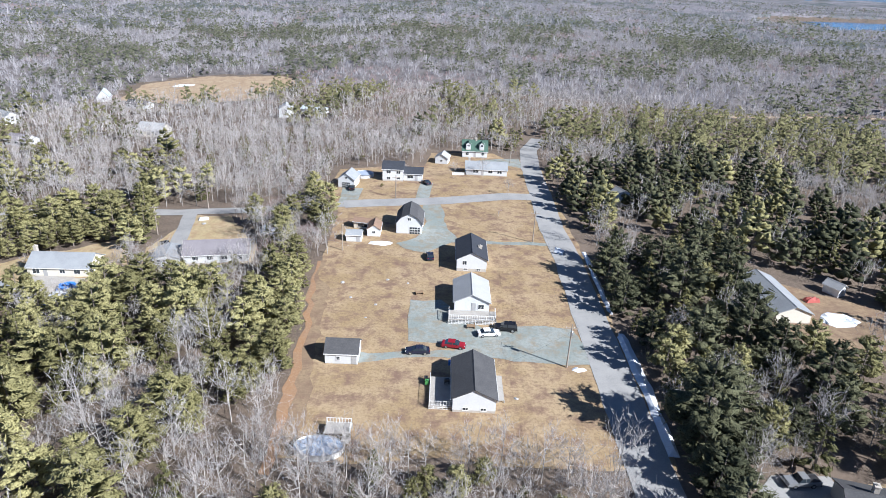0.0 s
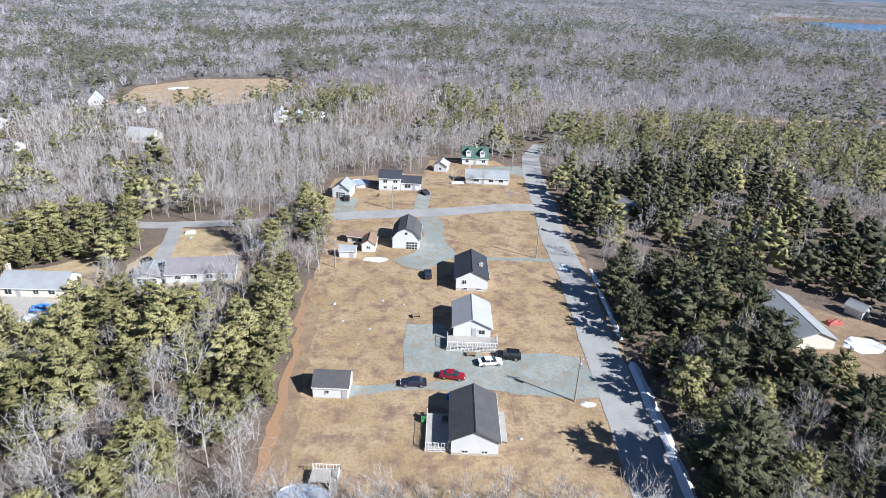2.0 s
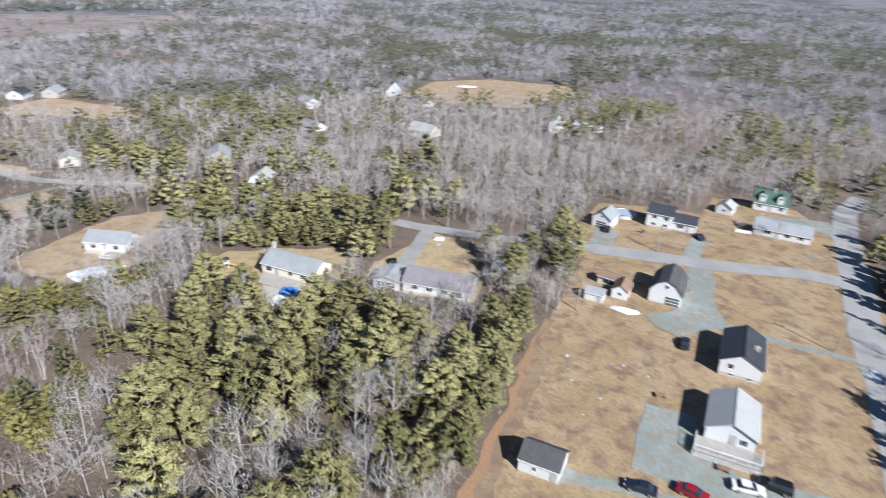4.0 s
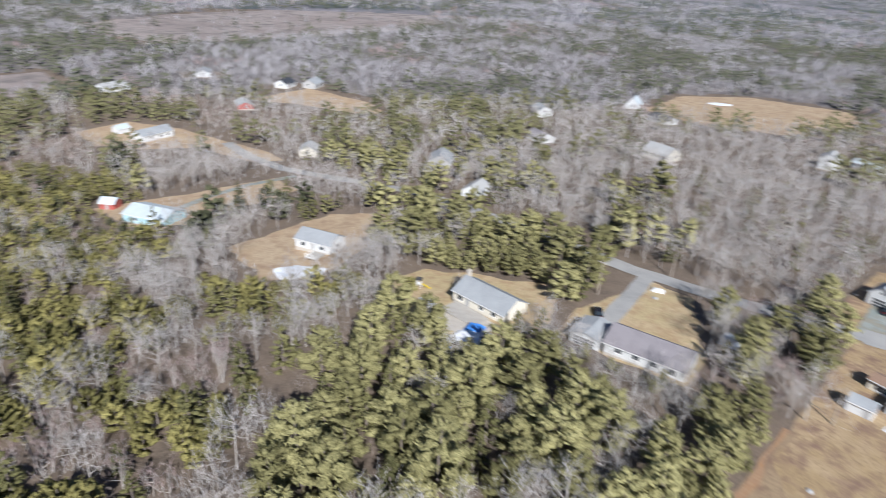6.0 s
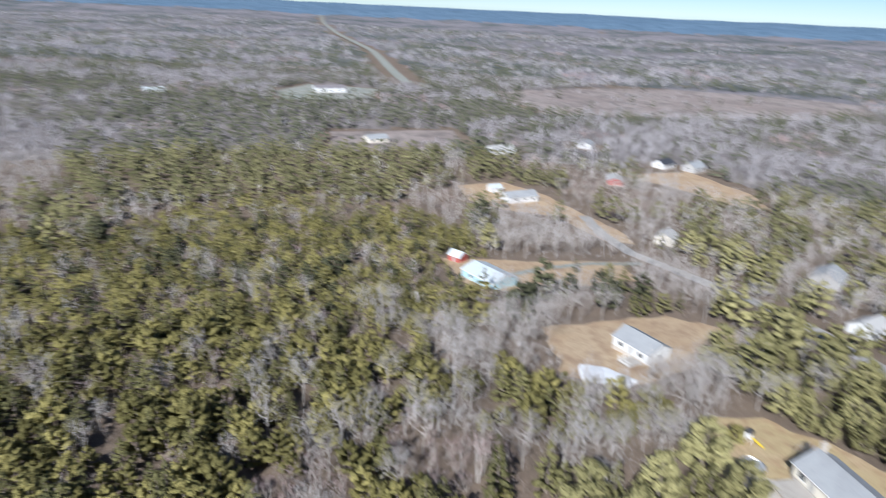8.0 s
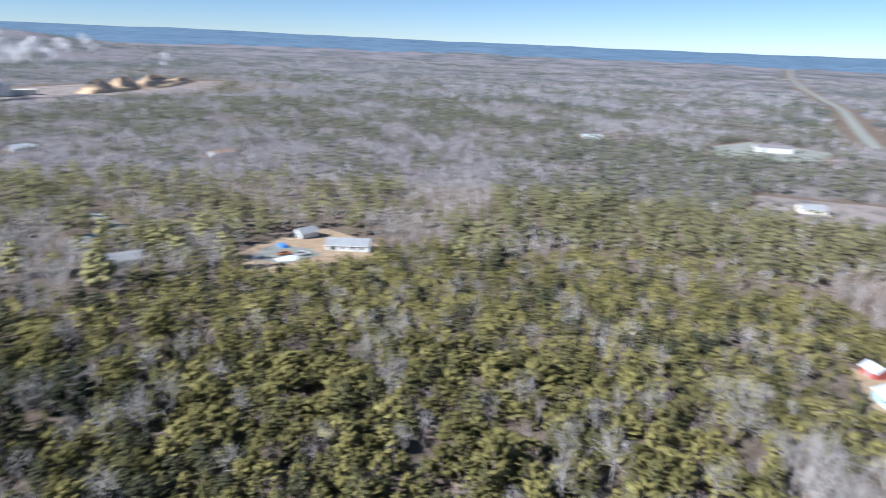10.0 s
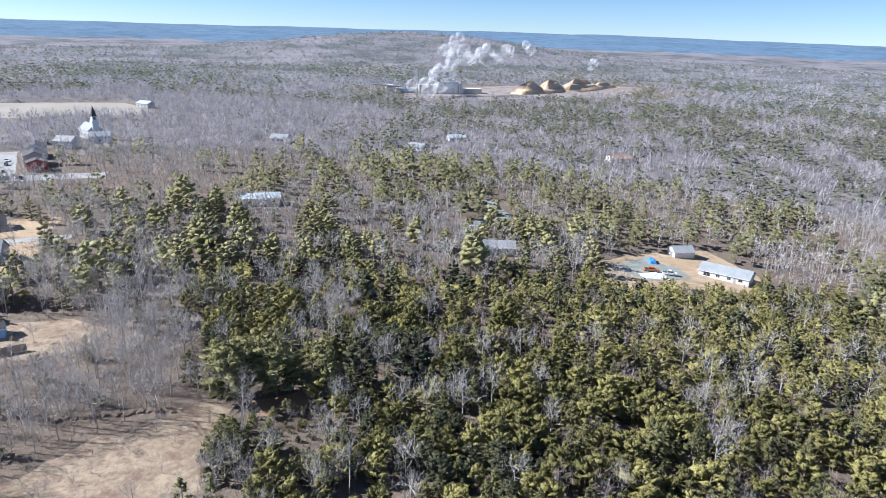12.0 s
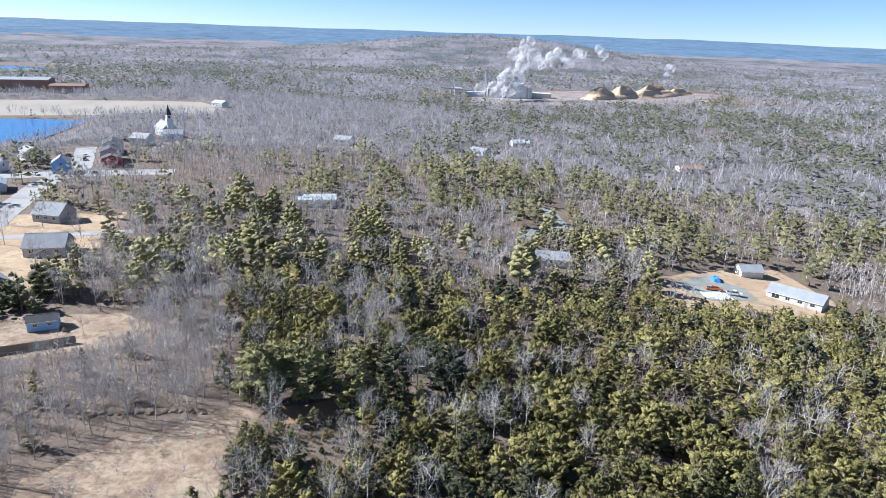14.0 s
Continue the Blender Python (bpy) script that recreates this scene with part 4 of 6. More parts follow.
house("white bungalow with a pale grey roof and raised porch", 5.85, 122.4, 7.6, 10.6, 0, 3.3, 5.1, "white_wall", "roof_pale",
      "s,2.0,1.7,1.2,1.0 w,-2,1.6,1.4,1.0 w,2.5,1.6,1.2,1.0 e,-2,1.6,1.4,1.0 e,2.5,1.6,1.4,1.0", "s,0.4", base=1.0)
deck("raised grey wooden porch with white arched skirting", 5.9, 115.0, 10.2, 4.0, 1.15, rails=([(-5.0, 1.9), (-5.0, -1.9), (5.0, -1.9), (5.0, 1.9)],), lattice=True)
house("pale blue-white bungalow with a dark navy roof", 6.5, 145.9, 7.5, 12.4, 0, 3.5, 5.4, "white_wall", "roof_navy",
      "s,-1.8,2.0,1.0,1.0 s,-1.5,0.5,0.9,0.45 s,1.8,0.5,0.9,0.45 w,-3,1.8,1.4,1.0 w,3,1.8,1.4,1.0 e,-3,1.8,1.4,1.0", "w,0.5", base=0.9, chimney=(2.2, -1.0, 5.0))
house("white barn garage with a grey gambrel roof", -10.6, 169.0, 7.3, 10.2, 0, 3.3, 6.2, "white_wall", "roof_charcoal",
      "s,0,4.2,0.8,0.8 w,-2,1.4,1.0,1.0 w,2,1.4,1.0,1.0", "", gambrel=True, garage=(1.6, 3.0, 2.3), name="barn", category="barn")
house("white storage shed with a grey shingle roof", -19.4, 98.6, 5.2, 6.2, 90, 2.3, 4.0, "white_wall", "roof_charcoal",
      "w,0.6,1.0,0.6,0.7", "w,-2.4", base=0.15, name="shed", category="shed", over=0.2)
house("small white garage with a rusty brown roof", -20.4, 163.6, 3.6, 5.6, 0, 2.2, 3.4, "white_wall", "roof_brown", "s,0,1.0,0.8,0.7", "", base=0.1, name="shed", category="shed", over=0.2)
house("small white shed with a grey roof beside the trees", -25.4, 157.9, 3.2, 4.2, 90, 2.0, 2.9, "white_wall", "roof_grey", "", "w,-1.2", base=0.1, name="shed", category="shed", over=0.2)
house("low open-sided shelter with a brown roof", -23.6, 168.0, 3.4, 6.0, 80, 2.1, 2.7, "cream_wall", "roof_brown", "w,0,0.6,3.4,1.0", "", base=0.1, name="shed", category="shed", over=0.3)
house("white split-level house with a slate-blue roof", -19.6, 220.3, 8.0, 7.4, 90, 4.6, 6.4, "white_wall", "roof_navy", "w,-2,3.0,1.4,1.0 w,1.5,3.0,1.4,1.0 w,-2,0.9,1.2,0.8 w,1.5,0.9,1.2,0.8", "", base=0.6)
house("low white wing with a slate-blue roof", -12.4, 220.8, 7.0, 6.8, 90, 2.9, 4.4, "white_wall", "roof_navy", "w,1,1.2,2.0,1.1", "w,-1.2", base=0.4)
house("small white gabled garage by the round pool", -34.4, 209.5, 5.6, 7.0, -8, 3.2, 5.2, "white_wall", "roof_grey", "s,0,3.4,0.7,0.6", "", garage=(0, 3.0, 2.2), name="garage", category="garage")
house("white cape house with a green dormered roof", 11.4, 261.2, 8.0, 10.4, 90, 3.0, 6.6, "white_wall", "roof_green", "w,-3.4,1.2,1.2,1.1 w,3.2,1.2,1.2,1.1", "w,0", base=0.4, chimney=(0, -0.5, 7.4))
for dx in (8.6, 14.2):
    house("white gabled dormer with a green roof", dx, 258.6, 1.9, 2.6, 0, 5.6, 6.5, "white_wall", "roof_green", "s,0,4.7,0.9,0.8", "", base=3.6, over=0.15, name="dormer", category="dormer")
house("small white shed near the green-roofed house", -2.0, 247.0, 5.0, 5.6, -10, 2.5, 4.0, "white_wall", "roof_pale", "s,0,1.0,0.9,0.8", "", base=0.1, name="shed", category="shed")
house("long low white bungalow with a grey roof", 14.8, 232.6, 7.2, 15.6, 90, 2.6, 4.6, "white_wall", "roof_grey", "w,-5,1.2,1.6,1.1 w,-1.5,1.2,1.6,1.1 w,4,1.2,2.0,1.1", "w,1.5", base=0.4, chimney=(1, 6.5, 5.6))

# ---- the houses in the woods ----
house("cream bungalow with a grey roof and stone chimney", -93.6, 136.4, 8.0, 14.6, 92, 2.7, 4.9, "cream_wall", "roof_grey",
      "w,-4.5,1.2,1.4,1.0 w,-1,1.2,1.2,1.0 w,5.2,1.0,1.6,1.4", "w,3", base=0.4, chimney=(0.5, 6.9, 6.2))
deck("broad flat grey terrace deck behind the cream bungalow", -94.5, 129.6, 10.0, 5.0, 0.45, "deck_wood", ())
house("long white bungalow with a mauve-grey metal roof", -58.5, 144.0, 8.2, 15.6, -79, 2.6, 4.8, "white_wall", "roof_mauve", "e,-5,1.2,1.4,1.0 e,-1.5,1.2,1.4,1.0 e,2,1.2,1.4,1.0 e,5.5,0.9,1.4,1.3", "", base=0.4)
house("low garage wing with a pale grey roof", -70.2, 141.6, 6.2, 7.4, 10, 2.4, 3.2, "white_wall", "roof_grey", "", "", base=0.2, garage=(0, 4.4, 2.1), name="garage", category="garage")
house("white bungalow with a grey roof on a tan clearing", -149.3, 129.3, 7.4, 11.0, -68, 3.3, 5.1, "white_wall", "roof_grey", "e,-3,1.6,1.4,1.0 e,3,1.6,1.4,1.0 n,0,1.5,1.2,1.0", "e,0", base=0.9)
deck("small dark wooden deck behind the white bungalow", -143.6, 123.8, 4.0, 3.4, 1.0, "deck_wood", ([(-1.9, -1.6), (1.9, -1.6), (1.9, 1.6)],), rz=-68)
house("pale blue house with a broad white metal roof", -206.0, 106.5, 10.0, 15.0, -62, 2.8, 4.4, "aqua_wall", "roof_white", "e,-3,1.2,1.4,1.0 e,3,1.2,1.4,1.0", "", base=0.4)
house("small red shed with a white roof", -229.0, 101.0, 4.2, 5.0, -50, 2.3, 3.6, "red_wall", "roof_white", "", "e,0", base=0.1, name="shed", category="shed")
house("white farmhouse with a grey roof on a tan field", -317.0, 149.0, 9.0, 16.0, 15, 3.0, 5.0, "white_wall", "roof_grey", "e,-4,1.3,1.4,1.0 e,1,1.3,1.4,1.0 e,5,1.3,1.4,1.0", "", base=0.5)
house("small white shed beside the farmhouse", -334.0, 141.0, 5.0, 6.0, 15, 2.4, 3.8, "white_wall", "roof_white", "", "", base=0.1, name="shed", category="shed")
FAR = [("white two-storey house among bare trees", -242.7, 344.7, 8, 11, 60, 4.5, 6.8, "white_wall", "roof_grey"),
       ("white house with a grey roof among bare trees", -199.5, 289, 8, 12, 75, 2.8, 5.0, "white_wall", "roof_mauve"),
       ("grey-roofed house among bare trees", -196.3, 219.5, 9, 12, 40, 3.0, 5.6, "grey_wall", "roof_grey"),
       ("pale blue-grey cottage by the side road", -155.5, 197.5, 7, 9, 20, 2.8, 4.8, "white_wall", "roof_pale"),
       ("tan-grey house half hidden by bare trees", -141.5, 299.5, 9, 13, 80, 3.2, 6.2, "cream_wall", "roof_pale"),
       ("white two-storey house by the far road", -87.5, 341.5, 7, 9, 10, 4.8, 7.0, "white_wall", "roof_pale"),
       ("low white house by the far road", -74.0, 352, 6, 14, 75, 2.4, 3.6, "white_wall", "roof_white"),
       ("dark-roofed house at the edge of the field", -185.5, 381.5, 8, 14, 75, 2.8, 4.8, "white_wall", "roof_charcoal"),
       ("steep white gabled barn by the field", -222.0, 412, 8, 10, 20, 3.0, 7.5, "white_wall", "roof_white"),
       ("white house with a blue-grey roof", -391.0, 264, 9, 12, 30, 3.0, 5.6, "white_wall", "roof_navy"),
       ("grey house beside the far road", -383.0, 280, 9, 12, 30, 3.2, 6.0, "grey_wall", "roof_grey"),
       ("white house with a pale roof far off", -425.0, 168, 10, 16, 20, 3.0, 5.2, "white_wall", "roof_pale"),
       ("pale cottage by the bend in the road", -247.0, 189, 7, 9, 50, 3.2, 5.2, "cream_wall", "roof_pale"),
       ("low red-walled house far off", -352.0, 214, 8, 13, 70, 2.6, 4.4, "red_wall", "roof_pale"),
       ("white house among evergreens far off", -447.0, 235, 9, 13, 60, 3.0, 5.0, "white_wall", "roof_grey"),
       ("long white store with a pale blue roof", -702.0, 62, 18, 30, 10, 4.6, 6.6, "white_wall", "roof_mauve"),
       ("pale far house beside the highway", -668.0, -98, 10, 18, 20, 3.0, 5.0, "white_wall", "roof_white"),
       ("grey-roofed house far beyond the woods", -455.0, 90, 9, 14, 20, 3.0, 5.0, "cream_wall", "roof_grey"),
       ("grey shingled cape house in the village yards", -2.0, -199, 9, 11, 60, 3.2, 6.6, "grey_wall", "roof_grey"),
       ("grey house half hidden by bare trees", -7.0, -158, 9, 12, 80, 3.2, 6.4, "grey_wall", "roof_grey"),
       ("grey hip-roofed house behind the blue shed", 2.0, -126, 9, 11, 30, 3.0, 6.2, "grey_wall", "roof_grey"),
       ("long pale warehouse among bare trees", -100.5, -208.5, 9, 16, 80, 3.2, 4.6, "white_wall", "roof_white"),
       ("pale blue two-storey village house", 9.5, -292, 8, 9, 5, 5.2, 8.0, "blue_wall", "roof_grey"),
       ("dark-roofed village shop with a red awning", -11.5, -304, 9, 8, 5, 4.5, 6.0, "red_wall", "roof_charcoal"),
       ("dark-roofed grey village building beside the street", -9.5, -320, 10, 12, 5, 5.5, 7.5, "grey_wall", "roof_charcoal"),
       ("white village building with a dark roof", -8.5, -345, 10, 14, 5, 6.0, 8.0, "white_wall", "roof_charcoal"),
       ("white village house by the church", -22.0, -372, 9, 11, 60, 4.5, 7.0, "white_wall", "roof_pale"),
       ("pale blue village house", -40.0, -386, 9, 12, 80, 4.8, 7.0, "blue_wall", "roof_grey"),
       ("white village house near the bay", 30.0, -330, 9, 11, 30, 4.5, 7.0, "white_wall", "roof_grey"),
       ("white cottage among the village trees", 40.0, -300, 8, 10, 70, 4.0, 6.5, "white_wall", "roof_grey"),
       ("white far house among bare trees", -172.0, -128, 8, 12, 60, 2.8, 4.6, "white_wall", "roof_grey"),
       ("low pale house with a pink roof", -361.0, -275, 10, 16, 70, 2.8, 4.4, "white_wall", "roof_brown"),
       ("white far house in the woods", -238.0, -345, 9, 12, 30, 3.0, 5.0, "white_wall", "roof_grey"),
       ("pale far house in the woods", -290.0, -385, 9, 14, 80, 3.0, 5.0, "white_wall", "roof_white"),
       ("white far house beyond the village", -150.0, -380, 9, 12, 50, 3.5, 5.6, "white_wall", "roof_grey"),
       ("low white house at the edge of the flat", -78.0, -600, 10, 14, 40, 4.0, 6.0, "white_wall", "roof_white"),
       ("long brick factory building beyond the flat", 118.0, -760, 26, 60, 85, 14.0, 16.0, "brick", "roof_grey"),
       ("brick and blue factory hall beyond the flat", 70.0, -742, 22, 34, 85, 9.0, 10.5, "brick", "roof_brown"),
       ("pale village store by the street", 30.0, -256, 9, 12, 10, 3.4, 5.6, "white_wall", "roof_white")]
for lb, hx, hy, w, l, rz, ev, rg, wl_, rf in FAR:
    wins = "".join("%s,%.1f,1.3,1.3,1.1 " % (sd, u) for sd in "we" for u in (-l * 0.3, 0, l * 0.3)) + "".join("%s,%.1f,%.1f,1.2,1.1 " % (sd, 0.0, ev - 1.2) for sd in "sn")
    if ev > 4.2:
        wins += "".join("%s,%.1f,%.1f,1.2,1.1 " % (sd, u, ev - 1.6) for sd in "we" for u in (-l * 0.3, l * 0.3))
    house(lb, hx, hy, w, l, rz, ev, rg, wl_, rf, wins, "", base=0.5)
house("long white bungalow with a grey roof in a yard", -247.5, -86.0, 9.0, 18.0, 26, 2.8, 4.8, "white_wall", "roof_grey", "e,-6,0.9,2.4,1.6 e,-2,1.2,1.4,1.0 e,2,1.2,1.4,1.0 e,6,1.2,1.4,1.0", "e,4", base=0.4)
house("white garage with a grey roof behind the yard", -251.0, -112.0, 6.5, 8.5, 70, 2.6, 4.4, "white_wall", "roof_grey", "", "", garage=(0, 2.6, 2.2), name="garage", category="garage")
house("light blue shed with a dark grey roof", -15.8, -97.2, 4.0, 6.4, 92, 2.3, 3.4, "sky_wall", "roof_charcoal", "e,-1.5,1.2,0.8,0.7 e,1.5,1.2,0.8,0.7", "", base=0.1, name="shed", category="shed", over=0.2)
house("grey-roofed house in the shaded yard by the road", 77.4, 129.0, 8.0, 19.0, 2, 2.6, 4.2, "cream_wall", "roof_grey", "w,-5,1.2,1.4,1.0 w,4,1.2,1.4,1.0", "", base=0.3)
house("dark-roofed bungalow beside the driveway", 63.0, 62.0, 8.0, 12.0, 75, 2.7, 4.4, "grey_wall", "roof_charcoal", "e,-3,1.2,1.4,1.0", "", base=0.3, chimney=(1.0, 2.0, 5.4))
house("small white hut under the pines", 96.0, 136.0, 3.0, 4.0, 30, 2.2, 3.2, "white_wall", "roof_pale", "", "s,0", base=0.1, name="shed", category="shed")
house("small pale house hidden by evergreens", 59.5, 201.0, 6.0, 8.0, 20, 2.8, 4.8, "white_wall", "roof_pale", "w,0,1.2,1.2,1.0", "", base=0.3)


def church(x, y):
    ob = house("white wooden village church with a steeple", x, y, 9, 16, 20, 5.5, 9.5, "white_wall", "roof_grey", "w,-4,1.5,1.0,2.6 w,0,1.5,1.0,2.6 w,4,1.5,1.0,2.6 e,-4,1.5,1.0,2.6 e,0,1.5,1.0,2.6 e,4,1.5,1.0,2.6", "s,0", name="church", category="church")
    t = part("tower", Shape().box(-1.9, 1.9, 6.2, 10.0, 0, 12.0).box(-1.4, 1.4, 6.7, 9.5, 12.0, 14.5), M["white_wall"], ob)
    part("belfry_opening", Shape().box(-0.7, 0.7, 6.62, 6.7, 12.4, 14.0).box(-0.7, 0.7, 9.5, 9.58, 12.4, 14.0), M["dark_metal"], t)
    part("spire", Shape().prism([(-1.6, 6.5), (1.6, 6.5), (1.6, 9.7), (-1.6, 9.7)], 14.5, 21.0, 0.03), M["roof_navy"], ob, "dark pointed spire")


church(-34.5, -410)


# ---- the mill ----
def mill():
    ob = thing("mill", "pale industrial wood mill with a tall stack", "mill", at(-470, -775, -20))
    part("main_hall", Shape().box(-24, 4, -8, 14, -2, 17).box(-20, 0, -4, 10, 17, 20), M["white_wall"], ob)
    part("boiler_house", Shape().box(10, 30, -6, 12, -2, 12), M["grey_wall"], ob)
    part("low_shed", Shape().box(-60, -30, -12, 4, -2, 7), M["cream_wall"], ob)
    part("store_shed", Shape().box(34, 62, -14, 0, -2, 6), M["roof_white"], ob)
    part("silo", Shape().tube((-28, 12, -2), (-28, 12, 15), 4, 4, 16).tube((-28, 12, 15), (-28, 12, 17), 4, 0.5, 16), M["metal"], ob)
    st = part("stack", Shape().tube((33, 8, 0), (33, 8, 38), 1.3, 0.9, 12), M["metal"], ob)
    part("band", Shape().tube((33, 8, 35), (33, 8, 36), 1.15, 1.15, 12), M["dark_metal"], st)
    part("conveyor", Shape().tube((48, 4, 8), (96, 10, 12), 1.1, 1.1, 4).box(60, 61, 5, 6, -2, 9).box(80, 81, 7, 8, -2, 10), M["grey_wall"], ob)
    part("transfer_tower", Shape().box(66, 76, -4, 6, -2, 11), M["white_wall"], ob)


mill()


def heap(label, x, y, rx, ry, h, rz, seed, m="chips"):
    """A ridge of loose material with a slumped foot."""
    vs, fs, n, k = [], [], 28, 9
    for i in range(k + 1):
        u = i / k
        for j in range(n):
            a = 6.283 * j / n
            w = 1 + 0.22 * noise.noise(Vector((math.cos(a) * 1.5 + seed, math.sin(a) * 1.5, u * 1.5)))
            e = 1 - u
            vs.append((rx * e * math.cos(a) * w + 0.25 * rx * u * math.copysign(min(1, abs(math.cos(a)) * 1.5), math.cos(a)), ry * e * math.sin(a) * w, h * (u ** 0.95) * (0.85 + 0.3 * noise.noise(Vector((math.cos(a) + seed, u * 3, 2.2)))) - 0.5 * (1 - u)))
    for i in range(k):
        for j in range(n):
            a, b = i * n + j, i * n + (j + 1) % n
            fs.append((a, b, b + n, a + n))
    fs.append(tuple(range(k * n, k * n + n)))
    ob = link_mesh("chip_heap", vs, fs, [M[m]])
    ob.matrix_world = at(x, y, rz)
    return tagged(ob, label, "wood chip pile", "wood chip piles")


heap("tall golden wood-chip pile in the mill yard", -600, -742, 34, 22, 19, 20, 1)
heap("golden wood-chip ridge in the mill yard", -646, -752, 40, 22, 20, 25, 5)
heap("long golden wood-chip ridge with a dark foot", -712, -768, 74, 22, 18, 22, 9)
heap("low golden wood-chip pile at the yard's end", -778, -790, 48, 16, 11, 20, 13)


def plume(label, puffs, seed):
    """Steam: many overlapping soft puffs along a drifting line."""
    rng = np.random.default_rng(seed)
    bm = bmesh.new()
    for x, y, z, r, count in puffs:
        for i in range(count):
            p = Vector(rng.normal(0, 0.55, 3)) * r
            q = r * rng.uniform(0.45, 0.85)
            k = len(bm.verts)
            bmesh.ops.create_icosphere(bm, subdivisions=2, radius=q, matrix=Matrix.Translation((x + p.x, y + p.y, z + p.z * 0.8)))
            bm.verts.ensure_lookup_table()
            for v in bm.verts[k:]:
                v.co += noise.noise_vector(v.co * (1.2 / q)) * q * 0.45 + noise.noise_vector(v.co * (3.1 / q)) * q * 0.12
    me = bpy.data.meshes.new("steam_plume")
    bm.to_mesh(me)
    bm.free()
    me.materials.append(M["steam"])
    me.polygons.foreach_set("use_smooth", [True] * len(me.polygons))
    return tagged(new("steam_plume", me), label, "steam", kind="stuff")


plume("white steam rising from the mill halls", [(-432, -735, 3, 13, 6), (-444, -737, 9, 13, 6), (-455, -740, 16, 12, 6), (-463, -742, 25, 11, 5), (-469, -745, 35, 11, 5), (-473, -748, 45, 12, 5), (-478, -750, 54, 13, 4)], 3)
plume("white steam drifting from the tall stack", [(-515, -770, 36, 6, 4), (-528, -771, 40, 10, 6), (-542, -774, 43, 13, 7), (-556, -777, 43, 11, 5), (-590, -785, 52, 10, 3), (-625, -790, 58, 11, 3)], 4)
plume("thin bluish steam beyond the chip piles", [(-905, -980, 15, 7, 3), (-908, -982, 25, 8, 3), (-912, -985, 34, 7, 2)], 5)

# ---- vehicles ----
car("dark navy sedan on the gravel drive", -5.2, 100.9, 93, "navy_paint")
car("red sedan on the gravel drive", 1.9, 103.6, -97, "red_paint")
car("white sedan parked before the porch", 9.2, 108.7, -80, "white_paint")
car("black sport utility car parked by the porch", 12.9, 111.1, 86, "black_paint", "suv")
car("dark car parked beside the navy-roofed house", -4.1, 147.2, 5, "navy_paint")
car("dark car before the small gabled garage", -32.6, 204.6, 5, "black_paint")
car("dark car on the pale driveway", -7.4, 214.5, 30, "navy_paint")
car("black car on the pale driveway in the woods", -75.2, 151.4, 40, "black_paint")
car("silver pickup truck on the shaded driveway", 54.5, 68.9, 96, "silver_paint", "pickup", "truck")
car("orange pickup truck in the gravel yard", -221.5, -98.5, 60, "orange_paint", "pickup", "truck")
car("white pickup truck in the gravel yard", -226.0, -93.5, 50, "white_paint", "pickup", "truck")
for i, (vx, vy, vp) in enumerate(((3.5, -322, "black_paint"), (4.6, -334, "white_paint"), (12, -318, "silver_paint"), (13, -336, "black_paint"), (-6, -283, "navy_paint"), (20, -286, "white_paint"), (26, -230, "silver_paint"))):
    car("%s car parked in the village street" % vp.split("_")[0], vx, vy, 8 + 7 * i, vp)

# ---- poles and wires ----
LINE = [(23.7, 98.0), (24.5, 161.3), (25.6, 250)]
for i, (px, py) in enumerate(LINE):
    pole(px, py, 9.6, True, i == 0)
pole(-27.5, 150.0, 7.5, False)
pole(-17.0, 196.5, 8.0, True)
for px, py in ((-74.5, 182.5), (-81.0, 160.0), (-232, 174), (-206, 158), (-190, 188), (-262, 162), (-120, 188)):
    pole(px, py, 9.0, True)


def wire(a, b, sag, offset):
    pa = Vector((a[0] + offset, a[1], ground_z(*a[:2]) + a[2]))
    pb = Vector((b[0] + offset, b[1], ground_z(*b[:2]) + b[2]))
    n = 14
    pts = [pa.lerp(pb, i / n) - Vector((0, 0, sag * 4 * (i / n) * (1 - i / n))) for i in range(n + 1)]
    ring = [(0.010, 0, -0.006), (-0.006, 0, 0.009), (-0.006, 0.009, -0.006)]
    vs = [(p.x + r[0], p.y + r[1], p.z + r[2]) for p in pts for r in ring]
    fs = [(3 * i + j, 3 * i + (j + 1) % 3, 3 * i + 3 + (j + 1) % 3, 3 * i + 3 + j) for i in range(n) for j in range(3)]
    me = bpy.data.meshes.new("power_line")
    me.from_pydata(vs, [], fs)
    me.materials.append(M["dark_metal"])
    tagged(new("power_line", me), "thin dark overhead wire between utility poles", "power line", "overhead wires")


for o in (-1.1, 1.1):
    wire((*LINE[0], 9.1), (*LINE[1], 9.1), 1.2, o)
    wire((*LINE[1], 9.1), (*LINE[2], 9.1), 1.6, o)
    wire((24.0, 34.0, 9.1), (*LINE[0], 9.1), 1.2, o)
pole(24.0, 34.0, 9.6, True)
wire((*LINE[0], 8.0), (9.4, 92.0, 3.4), 0.5, 0.0)
wire((*LINE[0], 8.0), (9.6, 118.0, 3.9), 0.5, 0.0)
wire((*LINE[1], 8.0), (10.2, 150.0, 4.0), 0.5, 0.0)


